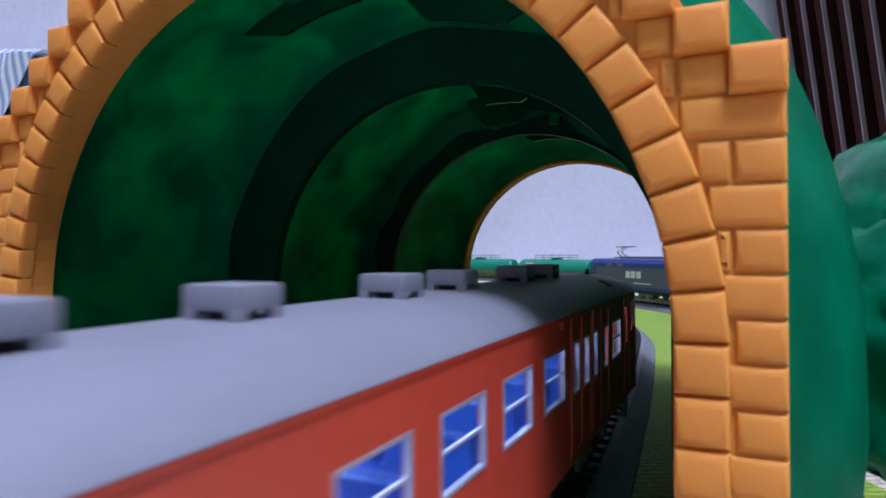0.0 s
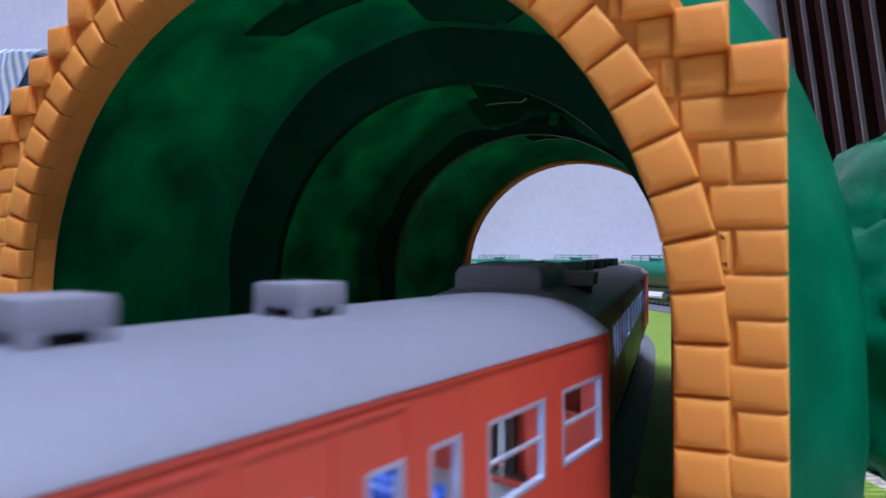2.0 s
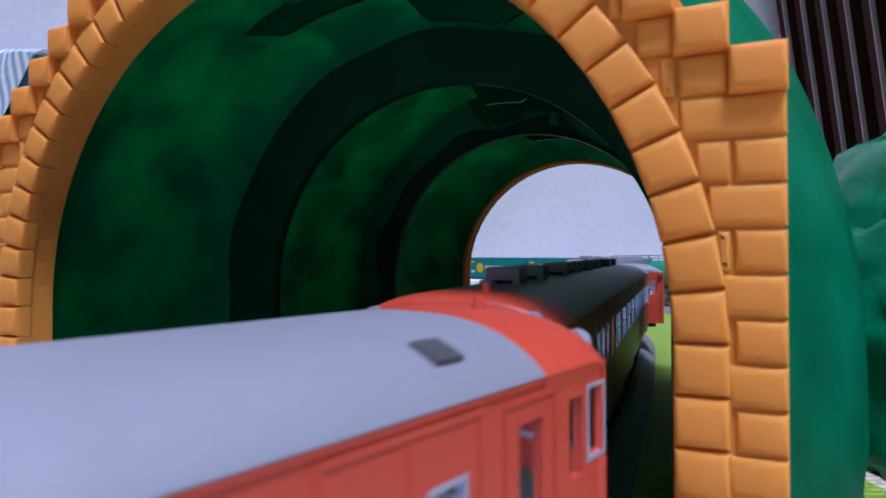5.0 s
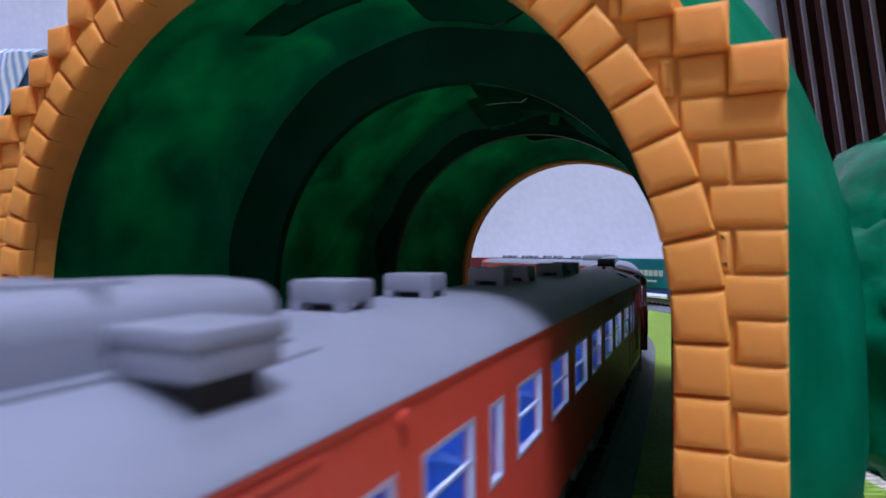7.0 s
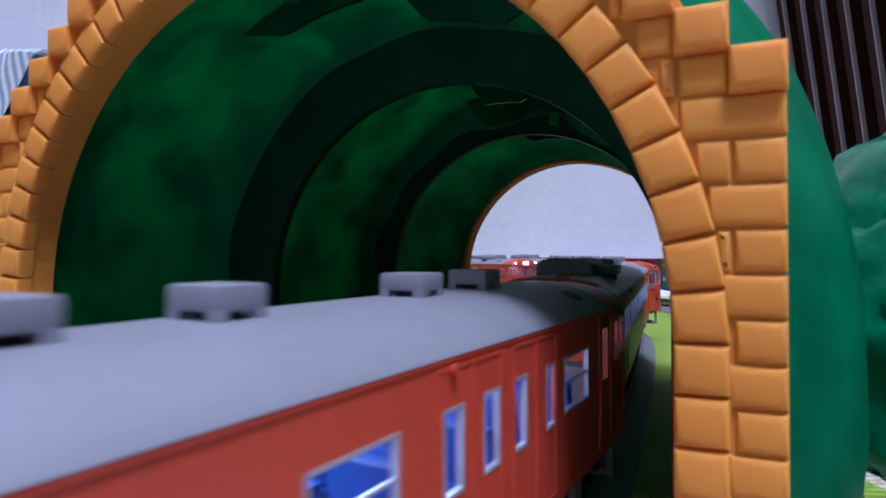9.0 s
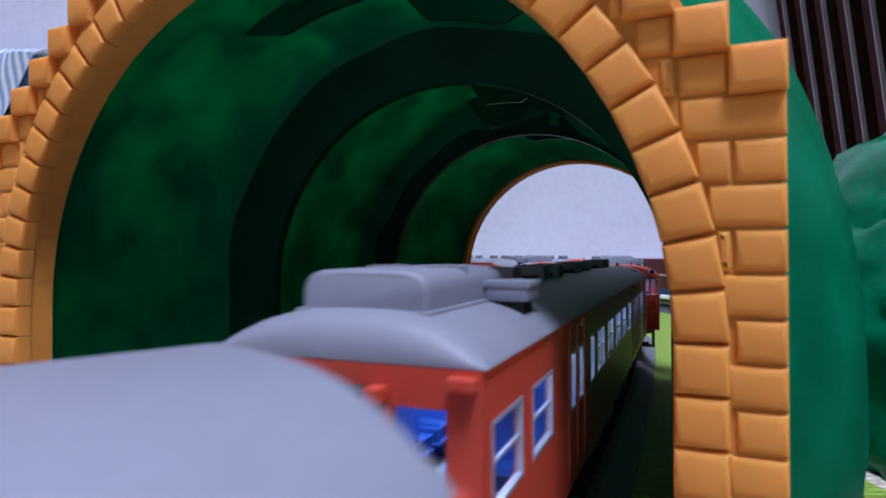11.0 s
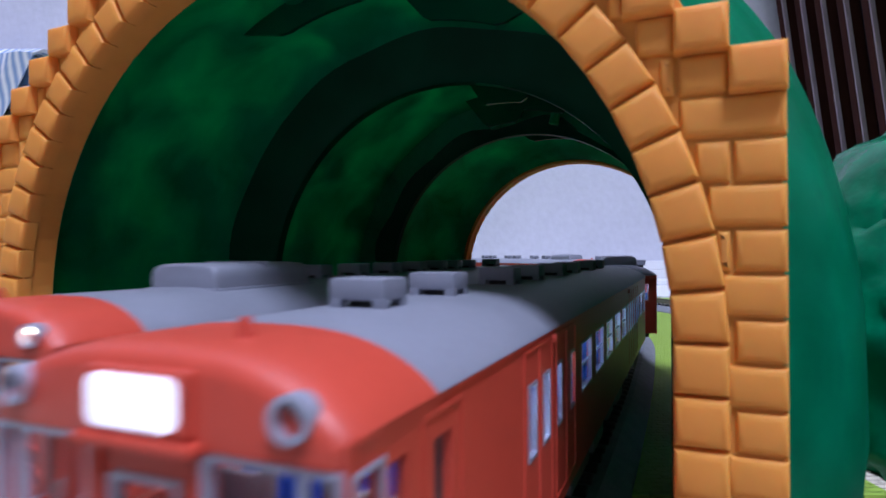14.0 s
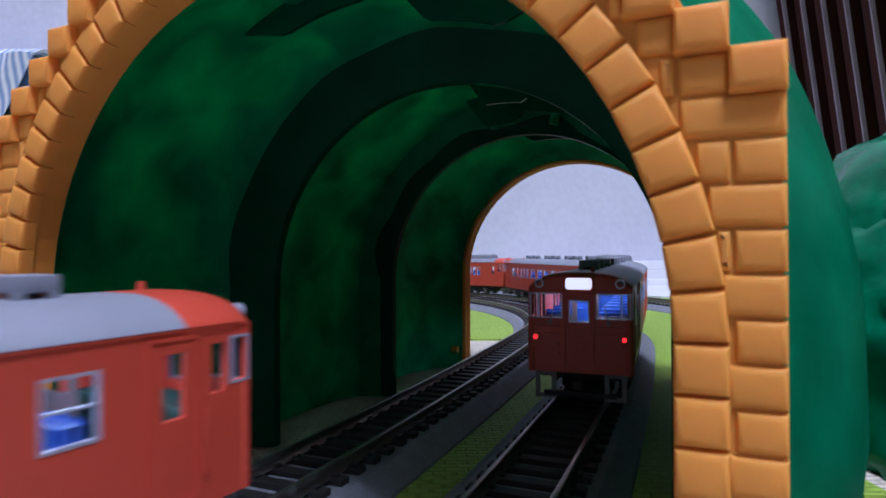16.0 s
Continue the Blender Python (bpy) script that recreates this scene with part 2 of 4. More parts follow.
def room():
    tagged(part("floor", box(-1600, -1340, -40, 1600, 640, -0.8), PAPER), "cream speckled board under the mats", "floor", kind="structure")
    tagged(part("mat_1", flat([(-500, 236), (1000, 226), (1000, 584), (-500, 584)], -0.79, 0), MAT), "pale green ribbed play mat inside the loop", "mat", kind="structure")
    tagged(part("mat_2", flat([(-16, 82), (62, 82), (62, 100), (1000, 100), (1000, 226), (46, 232.36)], -0.79, 0), MAT), "pale green ribbed play mat under the tunnel", "mat", kind="structure")
    tagged(part("board", flat([(118, 505), (160, 436), (1000, 436), (1000, 584.5), (70, 584.5)], 0.02, 1.2), WHITE), "white board beyond the outer track", "board", kind="structure")
    # only the north wall is seen; the others are dark to hold back bounce
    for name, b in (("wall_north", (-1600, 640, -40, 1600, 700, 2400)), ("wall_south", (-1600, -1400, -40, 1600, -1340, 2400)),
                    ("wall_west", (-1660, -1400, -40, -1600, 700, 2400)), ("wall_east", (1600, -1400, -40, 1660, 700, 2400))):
        tagged(part(name, box(*b), WALL if name == "wall_north" else LOWBOUNCE), "grey room wall: wallpaper with fine raised specks where seen, darkened where unseen", "wall", kind="structure")
    tagged(part("ceiling", box(-1660, -1400, 2400, 1660, 700, 2440), WHITE), "plain white ceiling", "ceiling", kind="structure")
    # low white skirting with a groove
    bm = box(-1600, 585, -0.8, 1600, 640, 6, 0.6)
    bm = box(-1600, 628, 6, 1600, 640, 15, 0.6, bm)
    bm = box(-1600, 631, 15, 1600, 640, 24.5, 0.8, bm)
    tagged(part("baseboard", bm, WHITE), "low white grooved skirting board", "skirting", kind="structure")


room()


def slatted_rack():
    """Dark brown uprights in front of a near-black sheet that stands in for the shade in the gaps, along the side wall
    and leaning a little.
    """
    r = empty("slatted_rack")
    tagged(r, "dark brown slatted wooden rack leaning beside the layout", "rack")
    for k in range(12):
        x = 8 + 29 * k
        u = part("slat", box(x, 0, 0, x + 8, 16, 900, 1.5), BROWN, r)
        # pale strip: the highlight along the slat's edge, put into the colour
        part("slat_edge", box(x + 8.1, 0.5, 0, x + 9.5, 5.0, 900, 0.4), EDGELIGHT, u, "pale strip painted as the edge's highlight")
    # added sheet, coloured near black for the shade in the gaps
    part("gap_shade_sheet", box(0, 26, 0, 380, 32, 900), GAPSHADE, r, "near-black sheet added for the shade between the slats")
    for z in (150, 330, 560):
        part("rail", box(0, 17, z, 380, 25, z + 24, 1), BROWN, r)
    r.matrix_basis = pose(0.388, 0.626, -0.0008, 7.7, 0, -90)


slatted_rack()


def cloth_holder():
    c = empty("cloth_covered_box")
    tagged(c, "blue and white striped cloth hung over a shelf box", "cloth")
    rings = []
    for i in range(25):
        x = -70 + 5 * i
        rings.append([(x, 1.2 * math.sin(i * 1.3), 0), (x + 42, 3 * math.sin(i * 0.9), 80), (x + 65, 3 * math.sin(i * 0.8) - 2, 126),
                      (x + 66, 12, 134), (x + 66, 60, 136), (x + 66, 60, 133), (x + 65, 14, 131), (x + 63, 2 + 3 * math.sin(i * 0.8), 125), (x + 40, 3 + 3 * math.sin(i * 0.9), 80), (x - 1, 3 + 1.2 * math.sin(i * 1.3), 0)])
    part("cloth", loft(rings), CLOTH, c, smooth=True)
    part("box", box(-70, 12, -99, 108, 70, 128, 3), BLUEBOX, c, "pale blue plastic box")
    for k in range(4):
        part("book", box(70, 5, 20 + 22 * k, 112, 11.8, 30 + 22 * k, 1), WHITE if k % 2 else DARK, c)
    c.matrix_basis = pose(-0.501, 0.560, 0.0982, 0, 0, 0)


cloth_holder()


# ---------------------------------------------------------------- the toy tunnel
SPRING, TUNNEL = 27.0, 125.0
R_ARCH, SHIFT = 35.4, -2.5
PORTAL = (-14.4, 53.5)              # ground centre of the near portal


def tunnel_at(u, w, z):
    """u to the right across the portal, w along the tunnel from its near face."""
    return (PORTAL[0] + u * math.cos(HEAD) + w * math.sin(HEAD), PORTAL[1] - u * math.sin(HEAD) + w * math.cos(HEAD), z)


ROW, BLOCK = 2.92, 3.3
TOPS = [(42.1 - BLOCK * k, 46.4 + ROW * k) for k in range(7)]      # stepped outline, half width and top


def half_width(z):
    """Half width of the stepped portal at height z."""
    w = TOPS[0][0]
    for k, (hw, top) in enumerate(TOPS):
        if z < top:
            return hw
    return 0.0


def wedge(bm, pts, w0, w1, inset, sign=1):
    """A bevelled block on a quadrilateral of (u, z), proud from w1 (back) to w0 (face)."""
    cu, cz = sum(p[0] for p in pts) / 4, sum(p[1] for p in pts) / 4

    def ring(k, w):
        out = []
        for i in range(4):
            p, a, b = pts[i], pts[i - 1], pts[(i + 1) % 4]
            d = Vector((a[0] - p[0], a[1] - p[1])).normalized() + Vector((b[0] - p[0], b[1] - p[1])).normalized()
            out.append(tunnel_at(p[0] + d.x * k, w, p[1] + d.y * k))
        return out

    rows = [[bm.verts.new(q) for q in ring(k, w)] for k, w in ((0.0, w1), (0.02, w0 + sign * inset * 0.95), (inset * 0.12, w0 + sign * inset * 0.5), (inset * 0.42, w0 + sign * inset * 0.14), (inset, w0))]
    for p, q in zip(rows, rows[1:]):
        for i in range(4):
            bm.faces.new((p[i], p[(i + 1) % 4], q[(i + 1) % 4], q[i]))
    bm.faces.new(rows[0])
    bm.faces.new(rows[-1])
    return bm


def portal(t, w0, sign, radius, shift, face):
    """One end wall: a recessed backing, proud bricks, a ring of wedge stones. sign: +1 with its face towards smaller w."""
    n = 40
    rin, rout = radius, radius + 3.35
    thick = 3.6
    arch = [(shift + rin * math.cos(a), SPRING + rin * math.sin(a)) for a in np.linspace(0, math.pi, n + 1)]
    bm = bmesh.new()
    inner = [(shift + rin, 0)] + arch + [(shift - rin, 0)]
    rows = []
    for i, (u, z) in enumerate(inner):
        if i in (0, n + 2):
            o = (shift + math.copysign(TOPS[0][0] - 0.4, u - shift), 0)
        else:
            a = math.pi * (i - 1) / n
            d, k = (math.cos(a), math.sin(a)), rout + 0.2
            while k < 70 and half_width(SPRING + k * d[1]) - 0.4 > abs(k * d[0]):
                k += 0.2
            o = (shift + k * d[0], SPRING + k * d[1])
        f, b = w0 + sign * 0.08, w0 + sign * thick
        rows.append([bm.verts.new(tunnel_at(*q)) for q in ((u, f, z), (o[0], f, o[1]), (o[0], b, o[1]), (u, b, z))])
    for p, q in zip(rows, rows[1:]):
        for i in range(4):
            bm.faces.new((p[i], p[(i + 1) % 4], q[(i + 1) % 4], q[i]))
    bm.faces.new(rows[0])
    bm.faces.new(rows[-1])
    wall = part("portal", bm, ORANGE, t, "orange moulded brick portal" if sign > 0 else "")
    # wedge stones round the arch, upright ones below the spring
    count = 33
    lift = 0.013
    step = (math.pi - 2 * lift) / count
    for k in range(count):
        a0, a1 = lift + step * k + 0.003, lift + step * (k + 1) - 0.003
        pts = [(shift + r * math.cos(a), SPRING + r * math.sin(a)) for r, a in ((rin - 0.15, a0), (rout, a0), (rout, a1), (rin - 0.15, a1))]
        part("arch_stone", wedge(bmesh.new(), pts, w0 - sign * 0.85, w0 + sign * 1.0, 0.68, sign), ORANGE, wall, smooth=True)
    z = SPRING + 0.48
    while z > 1:
        z0 = max(z - 3.45, 0)
        for s in (-1, 1):
            pts = [(shift + s * (rin - 0.15), z0 + 0.05), (shift + s * rout, z0 + 0.05), (shift + s * rout, z - 0.05), (shift + s * (rin - 0.15), z - 0.05)]
            part("arch_stone", wedge(bmesh.new(), pts, w0 - sign * 0.85, w0 + sign * 1.0, 0.68, sign), ORANGE, wall, smooth=True)
        z = z0
    if not face:
        return
    # courses of bricks, in alternate bond, and proud step blocks
    z, row = 0.0, 0
    while z < 64:
        top = z + ROW
        hw = half_width(z + ROW / 2)
        dz = top - 0.1 - SPRING
        lo = z - SPRING
        clear = math.sqrt(max(rout ** 2 - max(min(abs(lo), abs(dz)) if lo > 0 else 0, 0) ** 2, 0)) if lo < rout else 0
        clear = clear - 0.6 if lo > 0 else rout - 0.4
        stepped = z + ROW / 2 > TOPS[0][1] - ROW
        end = hw - BLOCK if stepped else hw
        for s in (-1, 1):
            u, k = end, 0
            lengths = (3.25, 5.2) if row % 2 else (6.6, 3.25)
            while u > max(clear, 0.2):
                ln = lengths[k % 2]
                u0 = max(u - ln, clear, 0)
                if u - u0 > 0.5:
                    pts = [(shift + s * (u0 + 0.14), z + 0.1), (shift + s * (u - 0.0), z + 0.1), (shift + s * (u - 0.0), top - 0.08), (shift + s * (u0 + 0.14), top - 0.08)]
                    part("brick", wedge(bmesh.new(), pts, w0 - 0.38 - 0.05 * random.random(), w0 + 1.0, 0.6), ORANGE, wall, smooth=True)
                u, k = u0, k + 1
            if stepped:
                pts = [(shift + s * (hw - BLOCK - 0.1), z - 0.1), (shift + s * hw, z - 0.1), (shift + s * hw, top), (shift + s * (hw - BLOCK - 0.1), top)]
                part("step_block", wedge(bmesh.new(), pts, w0 - 1.35, w0 + 3.4, 0.62), ORANGE, wall, smooth=True)
        z, row = top, row + 1


def tunnel():
    t = empty("toy_tunnel")
    tagged(t, "green plastic toy mountain tunnel with orange brick portals", "toy tunnel")
    portal(t, 0.0, 1, R_ARCH, SHIFT, True)
    portal(t, TUNNEL, -1, 31.6, 0.2, False)
    # the skin: inner radius along the tunnel, with two inward ribs
    inside = [(3.6, 36.6), (8, 40.3), (14, 41.8), (26, 42.2), (34, 41.6), (37, 39.5), (38.6, 34.5), (39.4, 32.6), (40.6, 32.6), (41, 34), (43, 40.5), (48, 41.8), (60, 42), (72, 41.5),
              (76.5, 39), (78.4, 33.5), (79.2, 32.1), (80.6, 32.1), (81, 34), (83, 40), (90, 41.4), (104, 41), (113, 38), (118, 34), (TUNNEL - 3.6, 32.2)]
    ws = [a for a, _ in inside]
    rings = []
    angles = np.linspace(0, math.pi, 49)
    for w, r in inside:
        k = min(max((w - 3.6) / 17, 0), 1) * min(max((TUNNEL - w) / 26, 0), 1)
        sh = SHIFT * (1 - w / TUNNEL)
        prof = [(sh + r, 0), (sh + r, SPRING * 0.5)]
        for a in angles:
            n = 0.7 * noise.noise((w * 0.08, a * 2.6, 4)) if 4 < w < TUNNEL - 5 else 0
            prof.append((sh + (r + n) * math.cos(a), SPRING + (r + n) * math.sin(a)))
        prof += [(sh - r, SPRING * 0.5), (sh - r, 0)]
        a0, b0 = 42.2 + 8.8 * k ** 0.7, 41.6 + 13.2 * k ** 0.8
        prof += [(sh - a0 + 2 * k, 0), (sh - a0, 15)]
        for a in angles[::-1]:
            n = 1.3 * k * noise.noise((w * 0.05, a * 2.2, 1))
            prof.append((sh + (a0 + n) * math.cos(a), SPRING - 2 + (b0 + n) * math.sin(a)))
        prof += [(sh + a0, 15), (sh + a0 - 2 * k, 0)]
        rings.append([tunnel_at(u, w, z) for u, z in prof])
    part("mountain_shell", loft(rings), GREEN, t, "glossy dark green moulded shell", smooth=True)
    # doubled flanges where the moulded sections join, their shade painted in by a darker green
    arch = [(1.0, 0.0, 0.0), (1.0, 0.0, SPRING * 0.5)] + [(math.cos(a), math.sin(a), SPRING) for a in angles] + [(-1.0, 0.0, SPRING * 0.5), (-1.0, 0.0, 0.0)]
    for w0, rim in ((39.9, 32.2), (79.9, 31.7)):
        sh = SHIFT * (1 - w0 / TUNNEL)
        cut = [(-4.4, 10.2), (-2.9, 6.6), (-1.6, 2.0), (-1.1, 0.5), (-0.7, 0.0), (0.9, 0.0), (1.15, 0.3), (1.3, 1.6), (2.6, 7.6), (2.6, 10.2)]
        part("joint_flange", loft([[tunnel_at(sh + (rim + dr) * c, w0 + dw, z + (rim + dr) * sn) for dw, dr in cut] for c, sn, z in arch]), THICK, t, "doubled plastic flange with its shade put into the colour", smooth=True)
    # moulded strips, ledges and clips under the crown
    random.seed(5)

    def seam(w, a0, a1, drop, wide):
        """A raised line across the crown at w, from a0 to a1 degrees."""
        r = float(np.interp(w, ws, [v for _, v in inside])) + 0.6
        sh = SHIFT * (1 - w / TUNNEL)
        rings = []
        full = drop
        for ang in np.linspace(radians(a0), radians(a1), 16):
            drop = 0.4 + (full - 0.4) * min(1.0, 1.5 * math.sin(math.pi * (math.degrees(ang) - a0) / (a1 - a0)))
            rings.append([tunnel_at(sh + q * math.cos(ang), v, SPRING + q * math.sin(ang)) for q, v in ((r, w), (r, w + wide), (r - drop, w + wide), (r - drop, w))])
        part("moulded_ledge", loft(rings), LEDGE, t)

    for w, a0, a1, drop in ((20, 84, 120, 4.5), (27, 62, 92, 5.5), (47, 66, 98, 7.6), (56, 60, 80, 7.0), (63, 76, 100, 7.8), (70, 66, 92, 7.4), (74, 84, 106, 7.6), (88, 66, 96, 7.0), (94, 60, 84, 7.5),
                            (101, 70, 106, 7.2), (107, 60, 88, 6.0)):
        seam(w, a0, a1, drop, 0.7)
    for w, a0 in ((77, 99), (76, 77)):
        r = 34.6
        p, q = (tunnel_at(-1.1 + (r + d) * math.cos(radians(a0)), w, SPRING + (r + d) * math.sin(radians(a0))) for d in (-1.2, 1.6))
        part("clip", rod(p, q, 1.0, 8), CLIP, t, "small green clip, coloured bright for light coming through")
    for a, w in ((105, 18), (85, 21)):
        p, q = (tunnel_at(r * math.cos(radians(a)) + SHIFT, w, SPRING + r * math.sin(radians(a))) for r in (43.0, 40.2))
        part("moulded_peg", rod(p, q, 1.3, 12), GREEN, t, smooth=True)
    p = tunnel_at(-33.9, 117.6, 5.2)
    part("peg_end", rod(p, tunnel_at(-32.2, 117.6, 5.2), 1.0, 12), ORANGE, t, "small orange peg end", smooth=True)


tunnel()


def hill():
    """A second moulded hill, rounded and lumpy."""
    bm = bmesh.new()
    bmesh.ops.create_icosphere(bm, subdivisions=6, radius=1)
    for v in list(bm.verts):
        n = v.co.copy()
        k = 1 + 0.10 * noise.noise(n * 2.3) + 0.035 * noise.noise(n * 7) + 0.024 * abs(noise.noise(n * 13)) + 0.012 * noise.noise(n * 27) + 0.005 * noise.noise(n * 60)
        v.co = Vector((n.x * 68, n.y * 70, n.z * 69)) * k
        v.co.z = max(v.co.z, -8)
    t = tagged(part("toy_hill", bm, HILL, smooth=True), "glossy green moulded plastic toy hill beside the tunnel", "toy hill")
    t.location = (0.133, 0.100, 0.0072)


hill()


# ---------------------------------------------------------------- railcars
LENGTH, HALF, EAVES, CROWN, SILL = 142.0, 9.3, 21.75, 24.5, 6.0
W_LO, W_HI = 13.4, 18.6


def roof_ring(y, k=1.0, drop=0.0, eaves=EAVES):
    top = [(x, eaves + (CROWN - eaves) * (1 - abs(x / 9.5) ** 3.0) ** 0.85) for x in [9.5 * math.cos(a) for a in np.linspace(0, math.pi, 25)]]
    return [(x * k, y, z - drop * (1 - abs(x / 9.5) ** 2 * 0.4)) for x, z in top]


def gauge_box(c, y, lat=0.0, mat=None):
    """A roof fan: a small cover on four feet."""
    f = part("roof_fan", box(lat - 2.05, y - 1.75, 24.95, lat + 2.05, y + 1.75, 26.4, 0.28), mat or ROOF, c, smooth=True)
    # black filler in place of the shade below the cover
    part("fan_shade", box(lat - 1.0, y - 0.9, 23.8, lat + 1.0, y + 0.9, 25.0), DARK, f, "black block for the shade under the cover")
    for sx in (-1, 1):
        for sy in (-1, 1):
            part("fan_foot", box(lat + sx * 1.6 - 0.42, y + sy * 1.3 - 0.42, 23.6, lat + sx * 1.6 + 0.42, y + sy * 1.3 + 0.42, 25.1, 0.06), mat or ROOF, f)
    return f


def cooler(c, y0, y1):
    prof = [(4.6, 23.8), (4.6, 25.5), (4.5, 26.1), (4.15, 26.6), (3.5, 26.88), (1.8, 27.0), (-1.8, 27.0), (-3.5, 26.88), (-4.15, 26.6), (-4.5, 26.1), (-4.6, 25.5), (-4.6, 23.8)]
    rings = [[(x * k, y, 24 + (z - 24) * k2) for x, z in prof] for y, k, k2 in ((y0, 0.95, 0.9), (y0 + 0.12, 0.975, 0.95), (y0 + 0.4, 0.993, 0.985), (y0 + 0.8, 1, 1),
                                                                              (y1 - 0.8, 1, 1), (y1 - 0.4, 0.993, 0.985), (y1 - 0.12, 0.975, 0.95), (y1, 0.95, 0.9))]
    u = part("air_conditioner", loft(rings), ROOF, c, "long rounded grey roof cooling unit", smooth=True)
    part("plinth", box(-4.95, y0 - 0.35, 23.0, 4.95, y1 + 0.35, 24.4, 0.15), ROOF, u)
    for k in (-1, 1):
        part("lid_seam", box(k * 2.2 - 0.5, (y0 + y1) / 2 - 2.2, 26.8, k * 2.2 + 0.5, (y0 + y1) / 2 + 2.2, 27.12, 0.1), ROOF, u)
    part("lid_seam", box(-4.3, (y0 + y1) / 2 - 0.12, 26.4, 4.3, (y0 + y1) / 2 + 0.12, 27.03, 0.05), ROOF, u)


def window(c, s, a0, a1, z0=W_LO, z1=W_HI, bar=True):
    """A silver-framed window in a side wall, with its pane."""
    x = s * (HALF + 0.06)
    fr = panel([a0 - 0.02, a1 + 0.02], [z0 - 0.02, z1 + 0.02], [(a0 + 0.22, z0 + 0.24, a1 - 0.22, z1 - 0.24)], lambda a, z, d: (x - s * d, a, z), 0.5)
    if bar:
        zm = z0 + (z1 - z0) * 0.52
        fr = merge(fr, panel([a0 + 0.22, a1 - 0.22], [zm - 0.1, zm + 0.1], [], lambda a, z, d: (x - s * (d + 0.12), a, z), 0.25))
    w = part("window", fr, SILVER, c)
    p = part("pane", panel([a0 + 0.2, a1 - 0.2], [z0 + 0.22, z1 - 0.22], [], lambda a, z, d: (x - s * (d + 0.28), a, z), 0.12), WINDOW, w)
    p.visible_shadow = False
    return w


def ring_part(c, name, x, z, y, r0, r1, depth, mat, sgn):
    bm = bmesh.new()
    n = 16
    rows = []
    for k in range(n):
        a = 2 * math.pi * k / n
        rows.append([bm.verts.new((x + r * math.cos(a), y + d, z + r * math.sin(a))) for r, d in ((r1, 0), (r1, -sgn * depth), (r0, -sgn * depth), (r0, 0))])
    for k in range(n):
        p, q = rows[k], rows[(k + 1) % n]
        for i in range(4):
            bm.faces.new((p[i], p[(i + 1) % 4], q[(i + 1) % 4], q[i]))
    return part(name, bm, mat, c, smooth=True)


def rounded_sign(y):
    rim = []
    for cx, cz, a0 in ((1.8, 22.85, 0), (-1.8, 22.85, 90), (-1.8, 21.85, 180), (1.8, 21.85, 270)):
        rim += [(cx + 0.55 * math.cos(radians(a0 + k * 18)), cz + 0.55 * math.sin(radians(a0 + k * 18))) for k in range(6)]
    return loft([[(x, y + d, z) for x, z in rim] for d in (-0.1, 0.1)])


